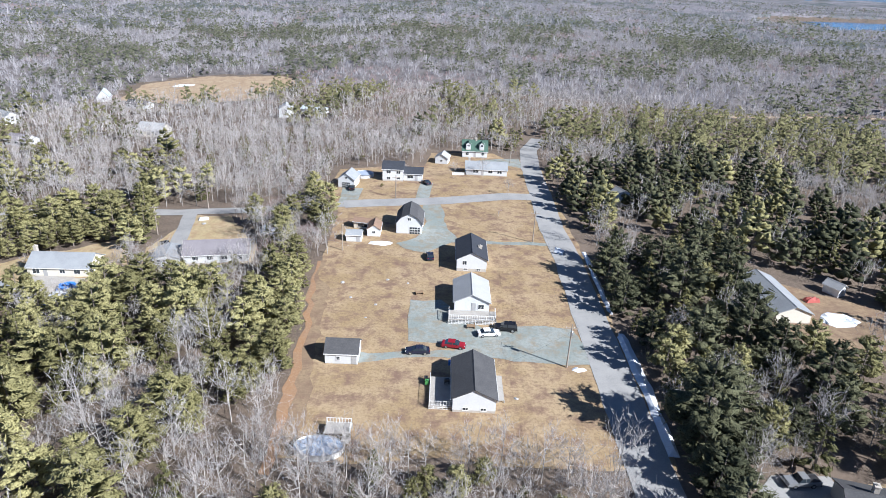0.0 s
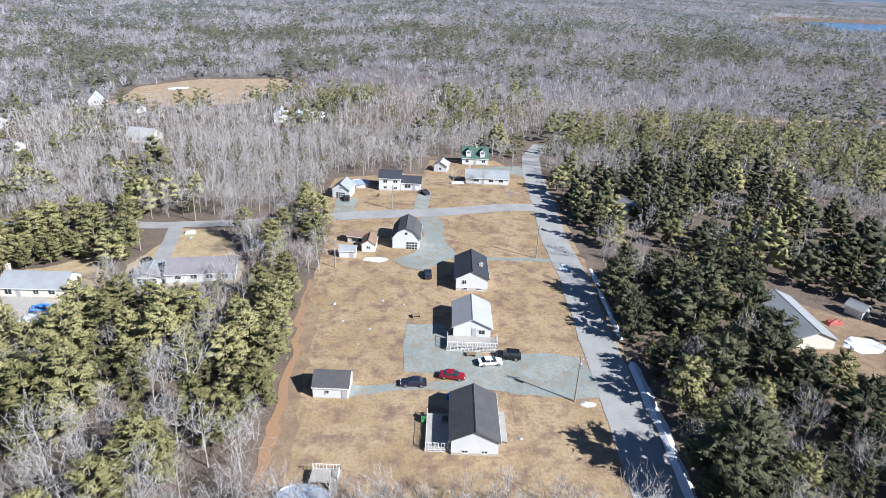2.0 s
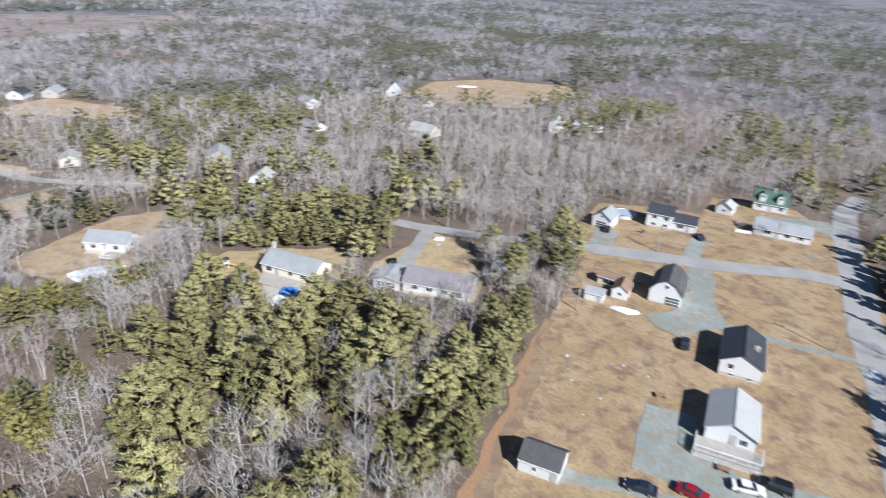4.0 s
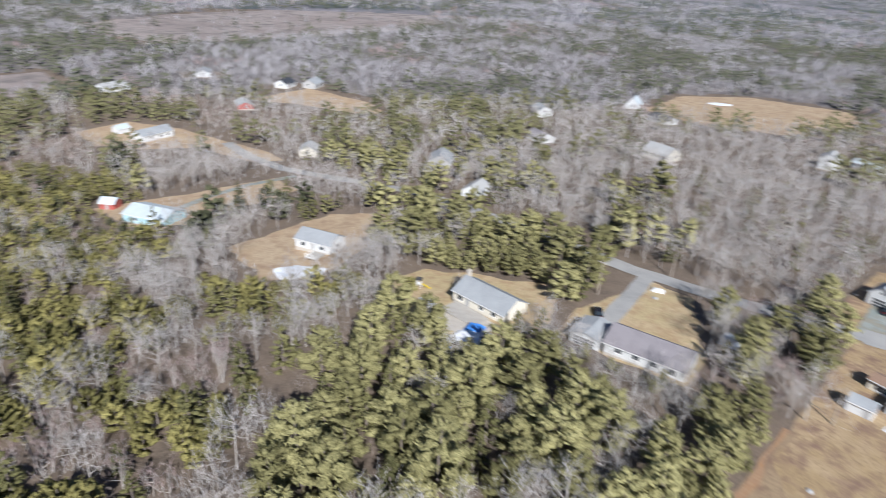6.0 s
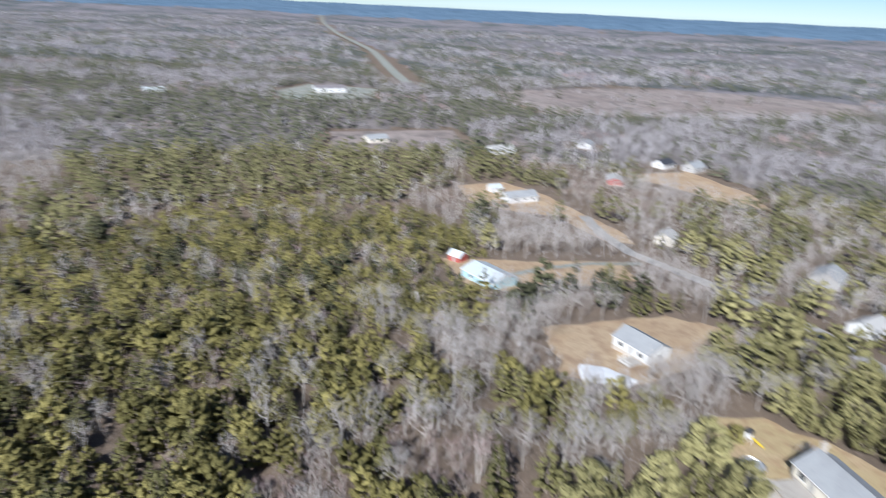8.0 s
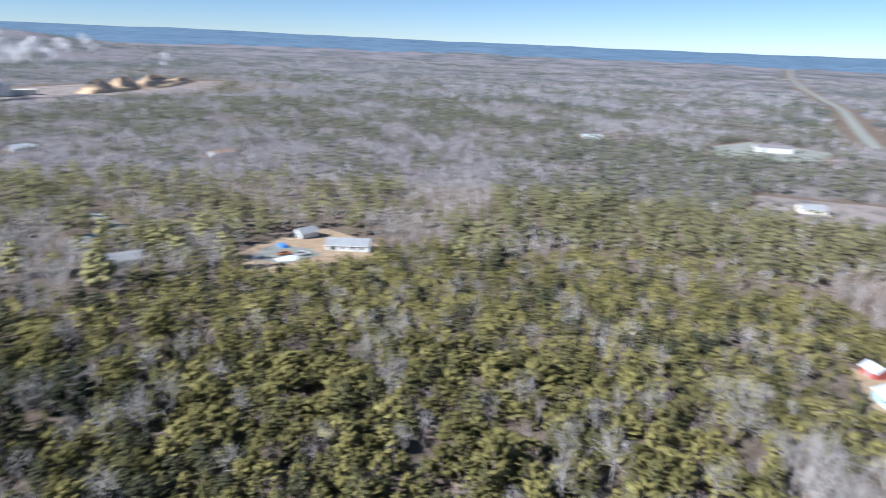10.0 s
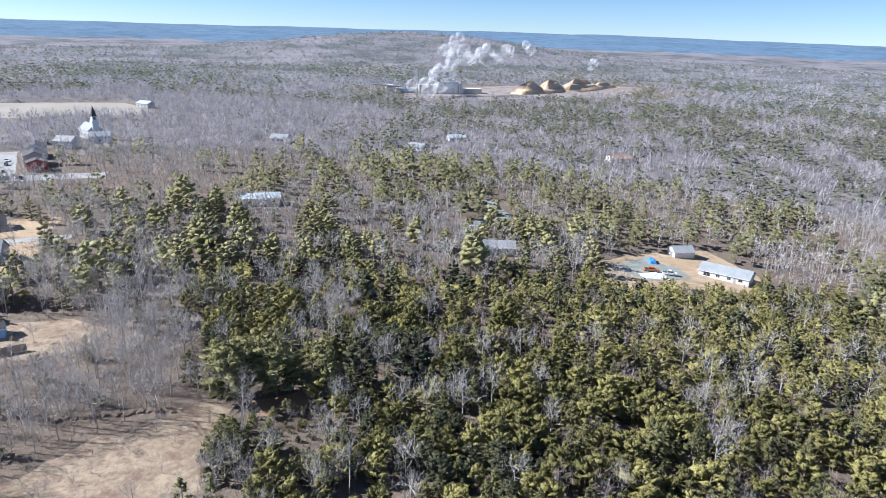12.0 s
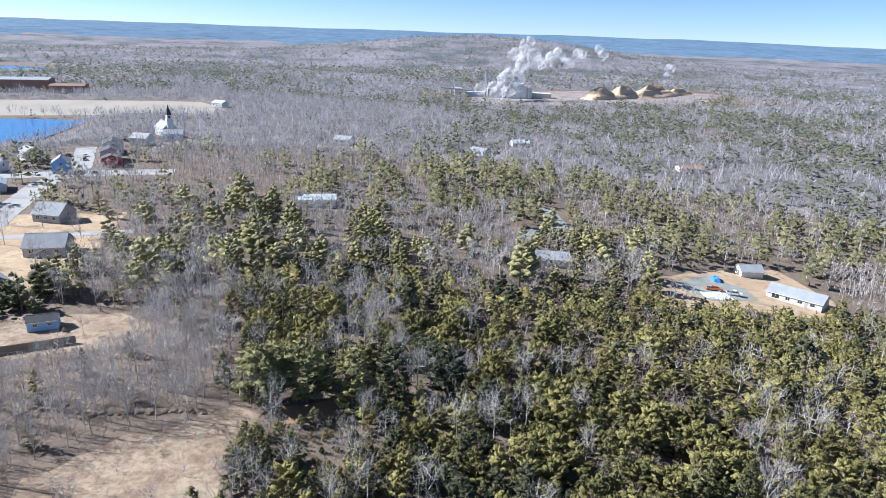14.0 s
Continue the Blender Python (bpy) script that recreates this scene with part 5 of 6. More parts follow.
# ---- yard things ----
def pool(label, x, y, rx, ry, h, cover, wall="white_wall"):
    ob = thing("swimming_pool", label, "pool", at(x, y))
    n = 28
    ring = [(rx * math.cos(6.283 * i / n), ry * math.sin(6.283 * i / n)) for i in range(n)]
    part("wall", Shape().prism(ring, -0.1, h), M[wall], ob)
    r = Shape()
    for i in range(n):
        a, b = ring[i], ring[(i + 1) % n]
        r.tube((*a, h + 0.03), (*b, h + 0.03), 0.12, 0.12, 5)
    part("rim", r, M["metal"], ob)
    part("cover", Shape().prism([(x_ * 0.97, y_ * 0.97) for x_, y_ in ring], h, h + 0.03), M[cover], ob, "pale sagging winter cover")
    for i in range(0, n, 4):
        part("upright", Shape().tube((ring[i][0] * 1.03, ring[i][1] * 1.03, 0), (ring[i][0] * 1.03, ring[i][1] * 1.03, h), 0.08, 0.08, 5), M["trim"], ob)
    return ob


pool("oval above-ground pool with a pale winter cover", -19.2, 72.0, 3.8, 2.4, 1.1, "pool_cover")
deck("weathered grey pool deck with rails and steps", -16.8, 76.3, 4.2, 2.6, 1.2, rails=([(-2.0, 1.2), (2.0, 1.2), (2.0, -1.2)],), steps=(1.4, -1.3, 1))
pool("round above-ground pool with a pale winter cover", -30.6, 221.5, 3.4, 3.4, 1.2, "pool_cover")
pool("dark-sided round pool beside the terrace", -103.5, 126.8, 2.0, 2.0, 1.1, "roof_grey", "grey_wall")


def planter_boxes(label, name, x, y, rz, m, rows=3):
    ob = thing(name, label, name.replace("_", " "), at(x, y, rz))
    for i in range(rows):
        part("slat", Shape().box(-0.9, 0.9, -0.6 + i * 0.4, -0.3 + i * 0.4, 0.55 + 0.01 * i, 0.62), M[m], ob)
    for sx in (-0.8, 0.8):
        part("trestle", Shape().box(sx - 0.06, sx + 0.06, -0.6, 0.7, 0, 0.55), M[m], ob)
    return ob


planter_boxes("small brown wooden bench by the porch", "wooden_bench", 5.6, 111.6, 0, "brown_wood")
planter_boxes("brown wooden picnic table on the lawn", "picnic_table", -6.0, 126.2, 20, "brown_wood")


def bin_(x, y, m, label):
    ob = thing("wheeled_bin", label, "bin", at(x, y))
    part("body", Shape().prism([(-0.3, -0.3), (0.3, -0.3), (0.3, 0.3), (-0.3, 0.3)], 0.08, 0.95, 1.15), M[m], ob)
    part("lid", Shape().box(-0.36, 0.36, -0.38, 0.36, 0.95, 1.03), M[m], ob)
    for s in (-0.28, 0.28):
        part("wheel", Shape().tube((s - 0.04, 0.3, 0.1), (s + 0.04, 0.3, 0.1), 0.1, 0.1, 8), M["rubber"], ob)


bin_(-3.0, 90.6, "green_plastic", "green wheeled bin beside the deck")
bin_(-3.2, 91.6, "dark_metal", "black wheeled bin beside the deck")
bin_(1.2, 97.2, "blue_tarp", "blue bin behind the bungalow")


def barbecue(x, y, dz):
    ob = thing("barbecue", "black covered barbecue on the deck", "barbecue", at(x, y, 20, dz))
    part("firebox", Shape().prism([(-0.5, -0.3), (0.5, -0.3), (0.5, 0.3), (-0.5, 0.3)], 0.6, 1.15, 0.8), M["dark_metal"], ob)
    for sx in (-0.4, 0.4):
        part("leg", Shape().box(sx - 0.03, sx + 0.03, -0.25, 0.25, 0, 0.6), M["dark_metal"], ob)


barbecue(0.6, 90.0, 0.7)


def tarp(label, x, y, w, d, h, rz, m, seed):
    """Something under a draped sheet."""
    bm = bmesh.new()
    bmesh.ops.create_grid(bm, x_segments=12, y_segments=12, size=0.5)
    for v in bm.verts:
        e = max(abs(v.co.x), abs(v.co.y)) * 2
        v.co = Vector((v.co.x * w, v.co.y * d, h * (1 - e ** 5) * (0.8 + 0.35 * noise.noise(Vector((v.co.x * 4 + seed, v.co.y * 4, 1)))) + 0.02))
    me = bpy.data.meshes.new("tarpaulin")
    bm.to_mesh(me)
    bm.free()
    me.materials.append(M[m])
    ob = new("tarpaulin", me)
    ob.matrix_world = at(x, y, rz, 0.05)
    return tagged(ob, label, "tarpaulin")


tarp("crumpled blue tarpaulin over the patio things", -88.5, 126.5, 4.0, 3.2, 1.2, 20, "blue_tarp", 1)
tarp("small blue tarpaulin among the trees", -88.0, 117.5, 2.4, 1.8, 0.8, 50, "blue_tarp", 2)
tarp("blue tarpaulin over a boat in the yard", -231.0, -108.0, 6.0, 2.6, 1.6, 60, "blue_tarp", 3)
tarp("grey domed cover among the bare trees", -50.4, 161.8, 4.4, 3.4, 2.2, 10, "pool_cover", 4)
tarp("red-brown covered heap in the shaded yard", 88.0, 131.0, 3.6, 1.8, 1.2, 10, "red_wall", 5)
tarp("pale stacked boards beside the driveway", -72.5, 172.5, 3.0, 2.0, 0.7, 20, "white_wall", 6)


def slide(x, y):
    ob = thing("garden_slide", "small white play tower with a yellow slide", "slide", at(x, y, 40))
    for sx in (-0.5, 0.5):
        for sy in (-0.5, 0.5):
            part("post", Shape().box(sx - 0.06, sx + 0.06, sy - 0.06, sy + 0.06, 0, 2.4), M["trim"], ob)
    part("platform", Shape().box(-0.6, 0.6, -0.6, 0.6, 1.2, 1.3), M["trim"], ob)
    part("roof", Shape().prism([(-0.8, -0.8), (0.8, -0.8), (0.8, 0.8), (-0.8, 0.8)], 2.4, 3.0, 0.1), M["dark_metal"], ob)
    part("chute", Shape().add([(0.6, -0.3, 1.3), (0.6, 0.3, 1.3), (2.8, 0.3, 0.2), (2.8, -0.3, 0.2), (0.6, -0.3, 1.22), (0.6, 0.3, 1.22), (2.8, 0.3, 0.12), (2.8, -0.3, 0.12)], [(0, 3, 2, 1), (4, 5, 6, 7), (0, 1, 5, 4), (2, 3, 7, 6), (1, 2, 6, 5), (3, 0, 4, 7)]), M["yellow_paint"], ob)


slide(-111.5, 131.5)


def fence(label, pts, h, m, gap=2.0):
    ob = thing("fence", label, "fence", at(*pts[0]))
    z0 = ground_z(*pts[0])
    for (xa, ya), (xb, yb) in zip(pts, pts[1:]):
        L = math.hypot(xb - xa, yb - ya)
        n = int(L / gap)
        for i in range(n):
            u0, u1 = i / n, (i + 1) / n
            a = Vector((xa + (xb - xa) * u0 - pts[0][0], ya + (yb - ya) * u0 - pts[0][1], 0))
            b = Vector((xa + (xb - xa) * u1 - pts[0][0], ya + (yb - ya) * u1 - pts[0][1], 0))
            za = ground_z(a.x + pts[0][0], a.y + pts[0][1]) - z0
            part("post", Shape().box(a.x - 0.06, a.x + 0.06, a.y - 0.06, a.y + 0.06, za - 0.2, za + h + 0.1), M[m], ob)
            d = (b - a).normalized() * 0.03
            nrm = Vector((-d.y, d.x, 0))
            q = [a + nrm, a - nrm, b - nrm, b + nrm]
            part("panel", Shape().prism([(v.x, v.y) for v in q], za + 0.08, za + h), M[m], ob)
    return ob


fence("weathered grey board fence across the lawn", [(6, -83.2), (-24, -86.2)], 1.8, "pole_wood")
fence("white board fence beside the long bungalow", [(2, 228.0), (6.5, 228.4)], 1.1, "trim", 1.5)


def rock(label, x, y, s, seed, m="concrete"):
    bm = bmesh.new()
    bmesh.ops.create_icosphere(bm, subdivisions=2, radius=s)
    for v in bm.verts:
        v.co += noise.noise_vector(v.co * 1.2 / s + Vector((seed, 0, 0))) * s * 0.4
        v.co.z = max(v.co.z * 0.6, -0.2 * s)
    me = bpy.data.meshes.new("boulder")
    bm.to_mesh(me)
    bm.free()
    me.materials.append(M[m])
    ob = new("boulder", me)
    ob.matrix_world = at(x, y, seed * 40)
    return tagged(ob, label, "boulder", "boulders")


for i, (bx, by, bs) in enumerate(((13.0, 87.4, 0.55), (-14.0, 133.0, 0.6), (-9.0, 131.5, 0.4), (-15.5, 120.0, 0.5), (-24.5, 130.5, 0.7), (-21.5, 123.0, 0.5), (-71.0, 168.5, 0.9), (-17, 114, 0.4))):
    rock("grey weathered boulder lying on the brown grass", bx, by, bs * 0.75, i + 1, "grey_wall")
for i in range(16):
    rock("dark mossy stone of a tumbled field wall", -30 - i * 1.35 + random.uniform(-0.4, 0.4), -53.5 + i * 0.34 + random.uniform(-0.5, 0.5), random.uniform(0.5, 0.9), i + 20, "forest_floor")


# ---- the woods ----
rng = np.random.default_rng(11)
KINDS = {"dark": ("dark_pine", "bark"), "pine": ("pine", "bark"), "spruce": ("spruce", "bark"), "young": ("young_pine", "bark"), "bare": ("twigs", "pale_bark"), "red": ("red_twigs", "pale_bark")}
BRUSH_KINDS = {"bare": ("brush_twigs", "bark"), "red": ("brush_twigs", "bark")}
MID_KINDS = {"dark": ("mid_evergreen", "bark"), "pine": ("mid_evergreen", "bark"), "spruce": ("mid_evergreen", "bark"), "young": ("young_pine", "bark"), "bare": ("twigs", "pale_bark"), "red": ("red_twigs", "pale_bark")}
FAR_KINDS = {"dark": ("far_evergreen", "bark"), "pine": ("far_evergreen", "bark"), "spruce": ("far_evergreen", "bark"), "young": ("far_evergreen", "bark"), "bare": ("far_twigs", "pale_bark"), "red": ("red_twigs", "pale_bark")}
NEAR = {
    "pine": [arrays(pine_tree(rng, h, r, 36, 22, 0.64)) for h, r in ((12, 4.6), (13.5, 5.0), (10.5, 4.3), (13, 4.4))],
    "dark": [arrays(pine_tree(rng, h, r, 36, 20, 0.62, 0.08, 0.36, 0.2, 0.42)) for h, r in ((12, 4.7), (13.5, 5.0), (10, 4.4))],
    "spruce": [arrays(pine_tree(rng, h, r, 28, 11, 0.46, 0.05, 0.30, -0.10, 0.8)) for h, r in ((8.5, 2.6), (10, 2.9), (7, 2.3))],
    "young": [arrays(pine_tree(rng, h, r, 16, 14, 0.46, 0.05, 0.36, 0.55, 0.5)) for h, r in ((5, 2.4), (5.8, 2.6), (4.4, 2.3), (5.4, 2.2))],
    "bare": [arrays(bare_tree(rng, h, r, 14, 70, 270, 0.026, 4, 1, 0.06)) for h, r in ((10.5, 3.6), (12, 3.9), (9.5, 3.3), (11, 4.2))],
    "red": [arrays(bare_tree(rng, h, r, 9, 40, 170, 0.024, 3, 3, 0.035)) for h, r in ((6, 2.3), (7, 2.5), (5.2, 2.1))],
}
MID = {
    "pine": [arrays(pine_tree(rng, h, r, 19, 4, 0.75)) for h, r in ((11, 4.5), (12.5, 4.8), (10, 4.2), (12, 4.2))],
    "dark": [arrays(pine_tree(rng, h, r, 19, 4, 0.75, 0.08, 0.36, 0.2, 0.42)) for h, r in ((11, 4.6), (12.5, 4.9), (9.5, 4.3))],
    "spruce": [arrays(pine_tree(rng, h, r, 15, 3, 0.55, 0.05, 0.32, -0.10, 0.8)) for h, r in ((8, 2.6), (9.5, 2.9), (7, 2.3))],
    "young": [arrays(pine_tree(rng, h, r, 11, 7, 0.55, 0.05, 0.38, 0.55, 0.5)) for h, r in ((5, 2.4), (5.8, 2.6), (4.4, 2.3))],
    "bare": [arrays(bare_tree(rng, h, r, 9, 24, 96, 0.050, 3, 1, 0.08)) for h, r in ((10, 3.8), (11.5, 4.1), (9, 3.5), (10.5, 4.3))],
    "red": [arrays(bare_tree(rng, h, r, 6, 12, 50, 0.055, 3, 1, 0.06)) for h, r in ((6, 2.5), (7, 2.7), (5.2, 2.4))],
}
OUTER = {
    "pine": [arrays(pine_tree(rng, h, r, 13, 2, 1.1)) for h, r in ((11, 4.5), (12.5, 4.8), (9.5, 4.2), (11.5, 4.3))],
    "dark": [arrays(pine_tree(rng, h, r, 13, 2, 1.1, 0.08, 0.36, 0.2, 0.42)) for h, r in ((11, 4.6), (12, 4.8))],
    "spruce": [arrays(pine_tree(rng, h, r, 10, 1, 0.8, 0.05, 0.34, -0.10, 0.8)) for h, r in ((8, 2.7), (9.5, 3.0), (7, 2.4))],
    "young": [arrays(pine_tree(rng, h, r, 8, 3, 0.85, 0.05, 0.38, 0.55, 0.5)) for h, r in ((5, 2.5), (6, 2.7), (4.5, 2.4))],
    "bare": [arrays(bare_tree(rng, h, r, 6, 11, 44, 0.095, 3, 1, 0.10)) for h, r in ((10, 3.9), (11.5, 4.2), (9, 3.6))],
    "red": [arrays(bare_tree(rng, h, r, 5, 8, 30, 0.085, 3, 1, 0.07)) for h, r in ((6, 2.6), (7, 2.8))],
}
FARK = {
    "pine": [arrays(pine_tree(rng, h, r, 7, 1, 1.6, 0.1)) for h, r in ((9.5, 4.3), (11, 4.6), (8, 4.0), (10, 4.1))],
    "dark": [arrays(pine_tree(rng, h, r, 7, 1, 1.6, 0.08, 0.36, 0.2, 0.42)) for h, r in ((9.5, 4.4), (11, 4.7))],
    "spruce": [arrays(pine_tree(rng, h, r, 6, 1, 1.2, 0.05, 0.36, -0.06, 0.7)) for h, r in ((7.5, 2.9), (9, 3.2), (6.5, 2.7))],
    "young": [arrays(pine_tree(rng, h, r, 5, 1, 1.2, 0.04, 0.38, 0.40, 0.5)) for h, r in ((5.5, 2.8), (6.5, 3.0), (5, 2.7))],
    "bare": [arrays(far_bare(rng, h, r, 18, 0.20)) for h, r in ((9.5, 4.0), (11, 4.3), (8.5, 3.7), (10, 4.4))],
    "red": [arrays(far_bare(rng, h, r, 16, 0.20)) for h, r in ((6.0, 3.2), (7, 3.4))],
}
SMALL = {
    "pine": [arrays(pine_tree(rng, h, r, 4, 0, 1.6, 0.06)) for h, r in ((8, 4.3), (9.5, 4.6), (7, 4.1))],
    "dark": [arrays(pine_tree(rng, h, r, 4, 0, 1.6, 0.06)) for h, r in ((8, 4.5), (9.5, 4.8))],
    "spruce": [arrays(pine_tree(rng, h, r, 3, 0, 1.6, 0.06, 0.4, 0.0, 0.7)) for h, r in ((7.5, 3.4), (9, 3.7))],
    "young": [arrays(pine_tree(rng, h, r, 3, 0, 1.6, 0.06)) for h, r in ((6, 3.4), (7, 3.6))],
    "bare": [arrays(far_bare(rng, h, r, 10, 0.36)) for h, r in ((9, 4.3), (10.5, 4.6), (8, 4.0))],
    "red": [arrays(far_bare(rng, h, r, 10, 0.36)) for h, r in ((7, 3.8), (8, 4.0))],
}

# zones: centre, half sizes, share of evergreens, kind of evergreen, size, kind of bare tree
ZONES = [((-28, -50), (27, 15), 0.05, "spruce", 0.7, "bare"), ((41.5, 130), (4.5, 78), 0.9, "dark", 1.05, "bare"), ((52, 82), (9, 13), 0.50, "dark", 0.85, "bare"), ((44, 115), (8, 72), 0.86, "dark", 1.08, "bare"), ((-71, -52), (13, 7), 0.95, "pine", 1.0, "bare"), ((-57, -29), (7, 5), 0.95, "spruce", 1.0, "bare"),
         ((-36, 112), (8, 32), 0.92, "pine", 0.72, "bare"), ((-71, 80), (13, 15), 0.95, "pine", 1.0, "bare"), ((-43, 80), (11, 13), 0.12, "pine", 0.9, "bare"),
         ((0, 61), (40, 11), 0.04, "pine", 0.6, "bare"), ((-76, 104), (30, 24), 0.80, "pine", 0.95, "bare"),
         ((-98, 156), (16, 6), 0.95, "pine", 0.62, "bare"), ((-108, 150), (12, 7), 0.95, "pine", 0.62, "bare"),
         ((-44, 168), (13, 30), 0.06, "pine", 0.8, "red"), ((-112, 232), (13, 9), 1.0, "pine", 1.25, "bare"),
         ((-106, 66), (20, 20), 0.6, "young", 1.1, "red"), ((-126, 100), (16, 22), 0.80, "young", 1.25, "bare"),
         ((-84, -18), (26, 24), 0.84, "young", 1.0, "bare"), ((-150, 20), (85, 62), 0.84, "young", 1.1, "red"), ((-230, 40), (90, 70), 0.78, "young", 1.05, "red"),
         ((-185, -52), (85, 44), 0.82, "young", 1.1, "red"), ((-34, -76), (24, 28), 0.08, "spruce", 0.8, "bare"), ((-100, -88), (50, 36), 0.64, "young", 1.25, "bare"),
         ((-30, -170), (34, 60), 0.15, "pine", 0.9, "bare"), 
         ((85, 140), (50, 115), 0.84, "dark", 1.05, "bare"), ((180, 300), (120, 80), 0.62, "dark", 0.95, "bare"),
         ((-50, 470), (80, 48), 0.04, "spruce", 0.6, "red"), ((-60, 250), (90, 50), 0.08, "spruce", 0.8, "bare"),
         ((-210, 250), (90, 70), 0.22, "pine", 1.0, "bare"), ((-400, 20), (120, 100), 0.85, "dark", 1.0, "bare"),
         ((-40, -560), (260, 200), 0.10, "spruce", 0.9, "bare"), ((-560, 20), (90, 130), 0.75, "dark", 1.0, "bare"), ((40, -1130), (200, 130), 0.85, "dark", 1.0, "bare"), ((-420, -1250), (300, 80), 0.75, "dark", 1.0, "bare"), ((-1100, -1300), (260, 200), 0.7, "dark", 1.0, "bare"), ((-420, -520), (150, 40), 0.6, "pine", 1.0, "bare"), ((-190, -250), (60, 24), 0.6, "pine", 1.1, "bare"), ((-200, -165), (190, 75), 0.30, "pine", 1.0, "bare")]


def zone(x, y):
    for (zx, zy), (a, b), share, ever, size, leafless in ZONES:
        d = ((x - zx) / a) ** 2 + ((y - zy) / b) ** 2
        if d < 1 + 0.35 * noise.noise(Vector((x * 0.05, y * 0.05, 7.7))):
            if 0.2 < share < 0.75:
                share += 1.1 * noise.noise(Vector((x * 0.045, y * 0.045, 3.3)))
            if ever in ("pine", "dark"):
                # wide crowns find room less often than slim ones
                share = max(0.0, share) ** 0.5
            return share, ever, size, leafless
    n = 0.55 * noise.noise(Vector((x * 0.008, y * 0.008, 2.2))) + 0.8 * noise.noise(Vector((x * 0.03, y * 0.03, 4.2)))
    share = 0.17 + 2.0 * n
    if math.hypot(x, y) > 430:
        share += 0.26 if math.hypot(x, y) < 800 else 0.34
    m = noise.noise(Vector((x * 0.011, y * 0.011, 9.2)))
    return share, ("spruce" if m > 0.5 else "dark" if m < 0.0 else "pine"), 1.0, ("red" if m < -0.25 else "bare")


CELLS = {}
for entry in CLEAR:
    for i in range(int(entry[2] // 40), int(entry[3] // 40) + 1):
        for j in range(int(entry[4] // 40), int(entry[5] // 40) + 1):
            CELLS.setdefault((i, j), []).append(entry)


def is_open(x, y, more=0.0):
    for poly, gap, x0, x1, y0, y1 in CELLS.get((int(x // 40), int(y // 40)), ()):
        if x0 - more < x < x1 + more and y0 - more < y < y1 + more:
            if inside(poly, x, y):
                return True
            for i in range(len(poly)):
                a, b = poly[i - 1], poly[i]
                dx, dy = b[0] - a[0], b[1] - a[1]
                k = max(0.0, min(1.0, ((x - a[0]) * dx + (y - a[1]) * dy) / (dx * dx + dy * dy + 1e-9)))
                if (x - a[0] - k * dx) ** 2 + (y - a[1] - k * dy) ** 2 < max(0.0, gap + more) ** 2:
                    return True
    return False


REACH = {"pine": 5.0, "dark": 5.4, "spruce": 2.5, "young": 1.95, "bare": 2.9, "red": 1.9}


def grown(x0, x1, y0, y1, step, keep, tight=0.64, low=1.0):
    """Trees wherever the ground is not open, spaced by the reach of their crowns: x, y, kind, size."""
    out, taken = [], {}
    nx, ny = int((x1 - x0) / step), int((y1 - y0) / step)
    for k in rng.permutation(nx * ny):
        i, j = divmod(int(k), ny)
        x, y = x0 + (i + rng.uniform(0, 1)) * step, y0 + (j + rng.uniform(0, 1)) * step
        if not keep(x, y):
            continue
        share, ever, size, leafless = zone(x, y)
        kind = ever if rng.uniform() < share else leafless
        draw = rng.uniform()
        if kind == "pine" and draw < 0.18:
            kind = "spruce"
        elif kind == "dark" and draw < 0.3:
            kind, size = ("spruce" if draw < 0.12 else "pine"), size * 1.05
        elif kind == "young" and draw < 0.4:
            kind, size = ("spruce", size * 0.8) if draw < 0.22 else ("dark", size * 0.5)
        elif kind == "red" and draw < 0.4:
            kind = "bare"
        size = (size if kind not in ("bare", "red") else 0.85 + 0.15 * size) * rng.uniform(0.68, 1.18) * (1.25 if rng.uniform() < 0.05 else 1.0)
        if low < 1 and low_growth(x, y):
            size *= low
        reach = REACH[kind] * size
        if is_open(x, y, 0.3 * reach):
            continue
        if tight:
            ci, cj = int(x // 10), int(y // 10)
            if any((x - a) ** 2 + (y - b) ** 2 < (tight * (reach + q)) ** 2 for u in (-1, 0, 1) for v in (-1, 0, 1) for a, b, q in taken.get((ci + u, cj + v), ())):
                continue
            taken.setdefault((ci, cj), []).append((x, y, reach))
        out.append((x, y, kind, size))
    return out


def sweep(x, y, low, high, east=-55):
    """Whether a place lies in the broad sweep that faces the open lots, the west and the south, at a distance."""
    r = math.hypot(x + 25, y - 45)
    if not low <= r < high:
        return False
    yaw = math.degrees(math.atan2(-(x + 25), y - 45))
    return yaw > east or yaw < -150


# views kept free in front of two houses, with low growth alone
LOW = [((-14, -78), (20, 9)), ((-230, -76), (18, 9)), ((-68, -33), (11, 9)), ((72, 117), (7, 6)), ((-84, 121), (9, 7)), ((-60, 134.5), (10, 5)), ((-140, 108), (14, 9)), ((-210, 95), (18, 10))]


def low_growth(x, y):
    return any(((x - a) / c) ** 2 + ((y - b) / e) ** 2 < 1 for (a, b), (c, e) in LOW)


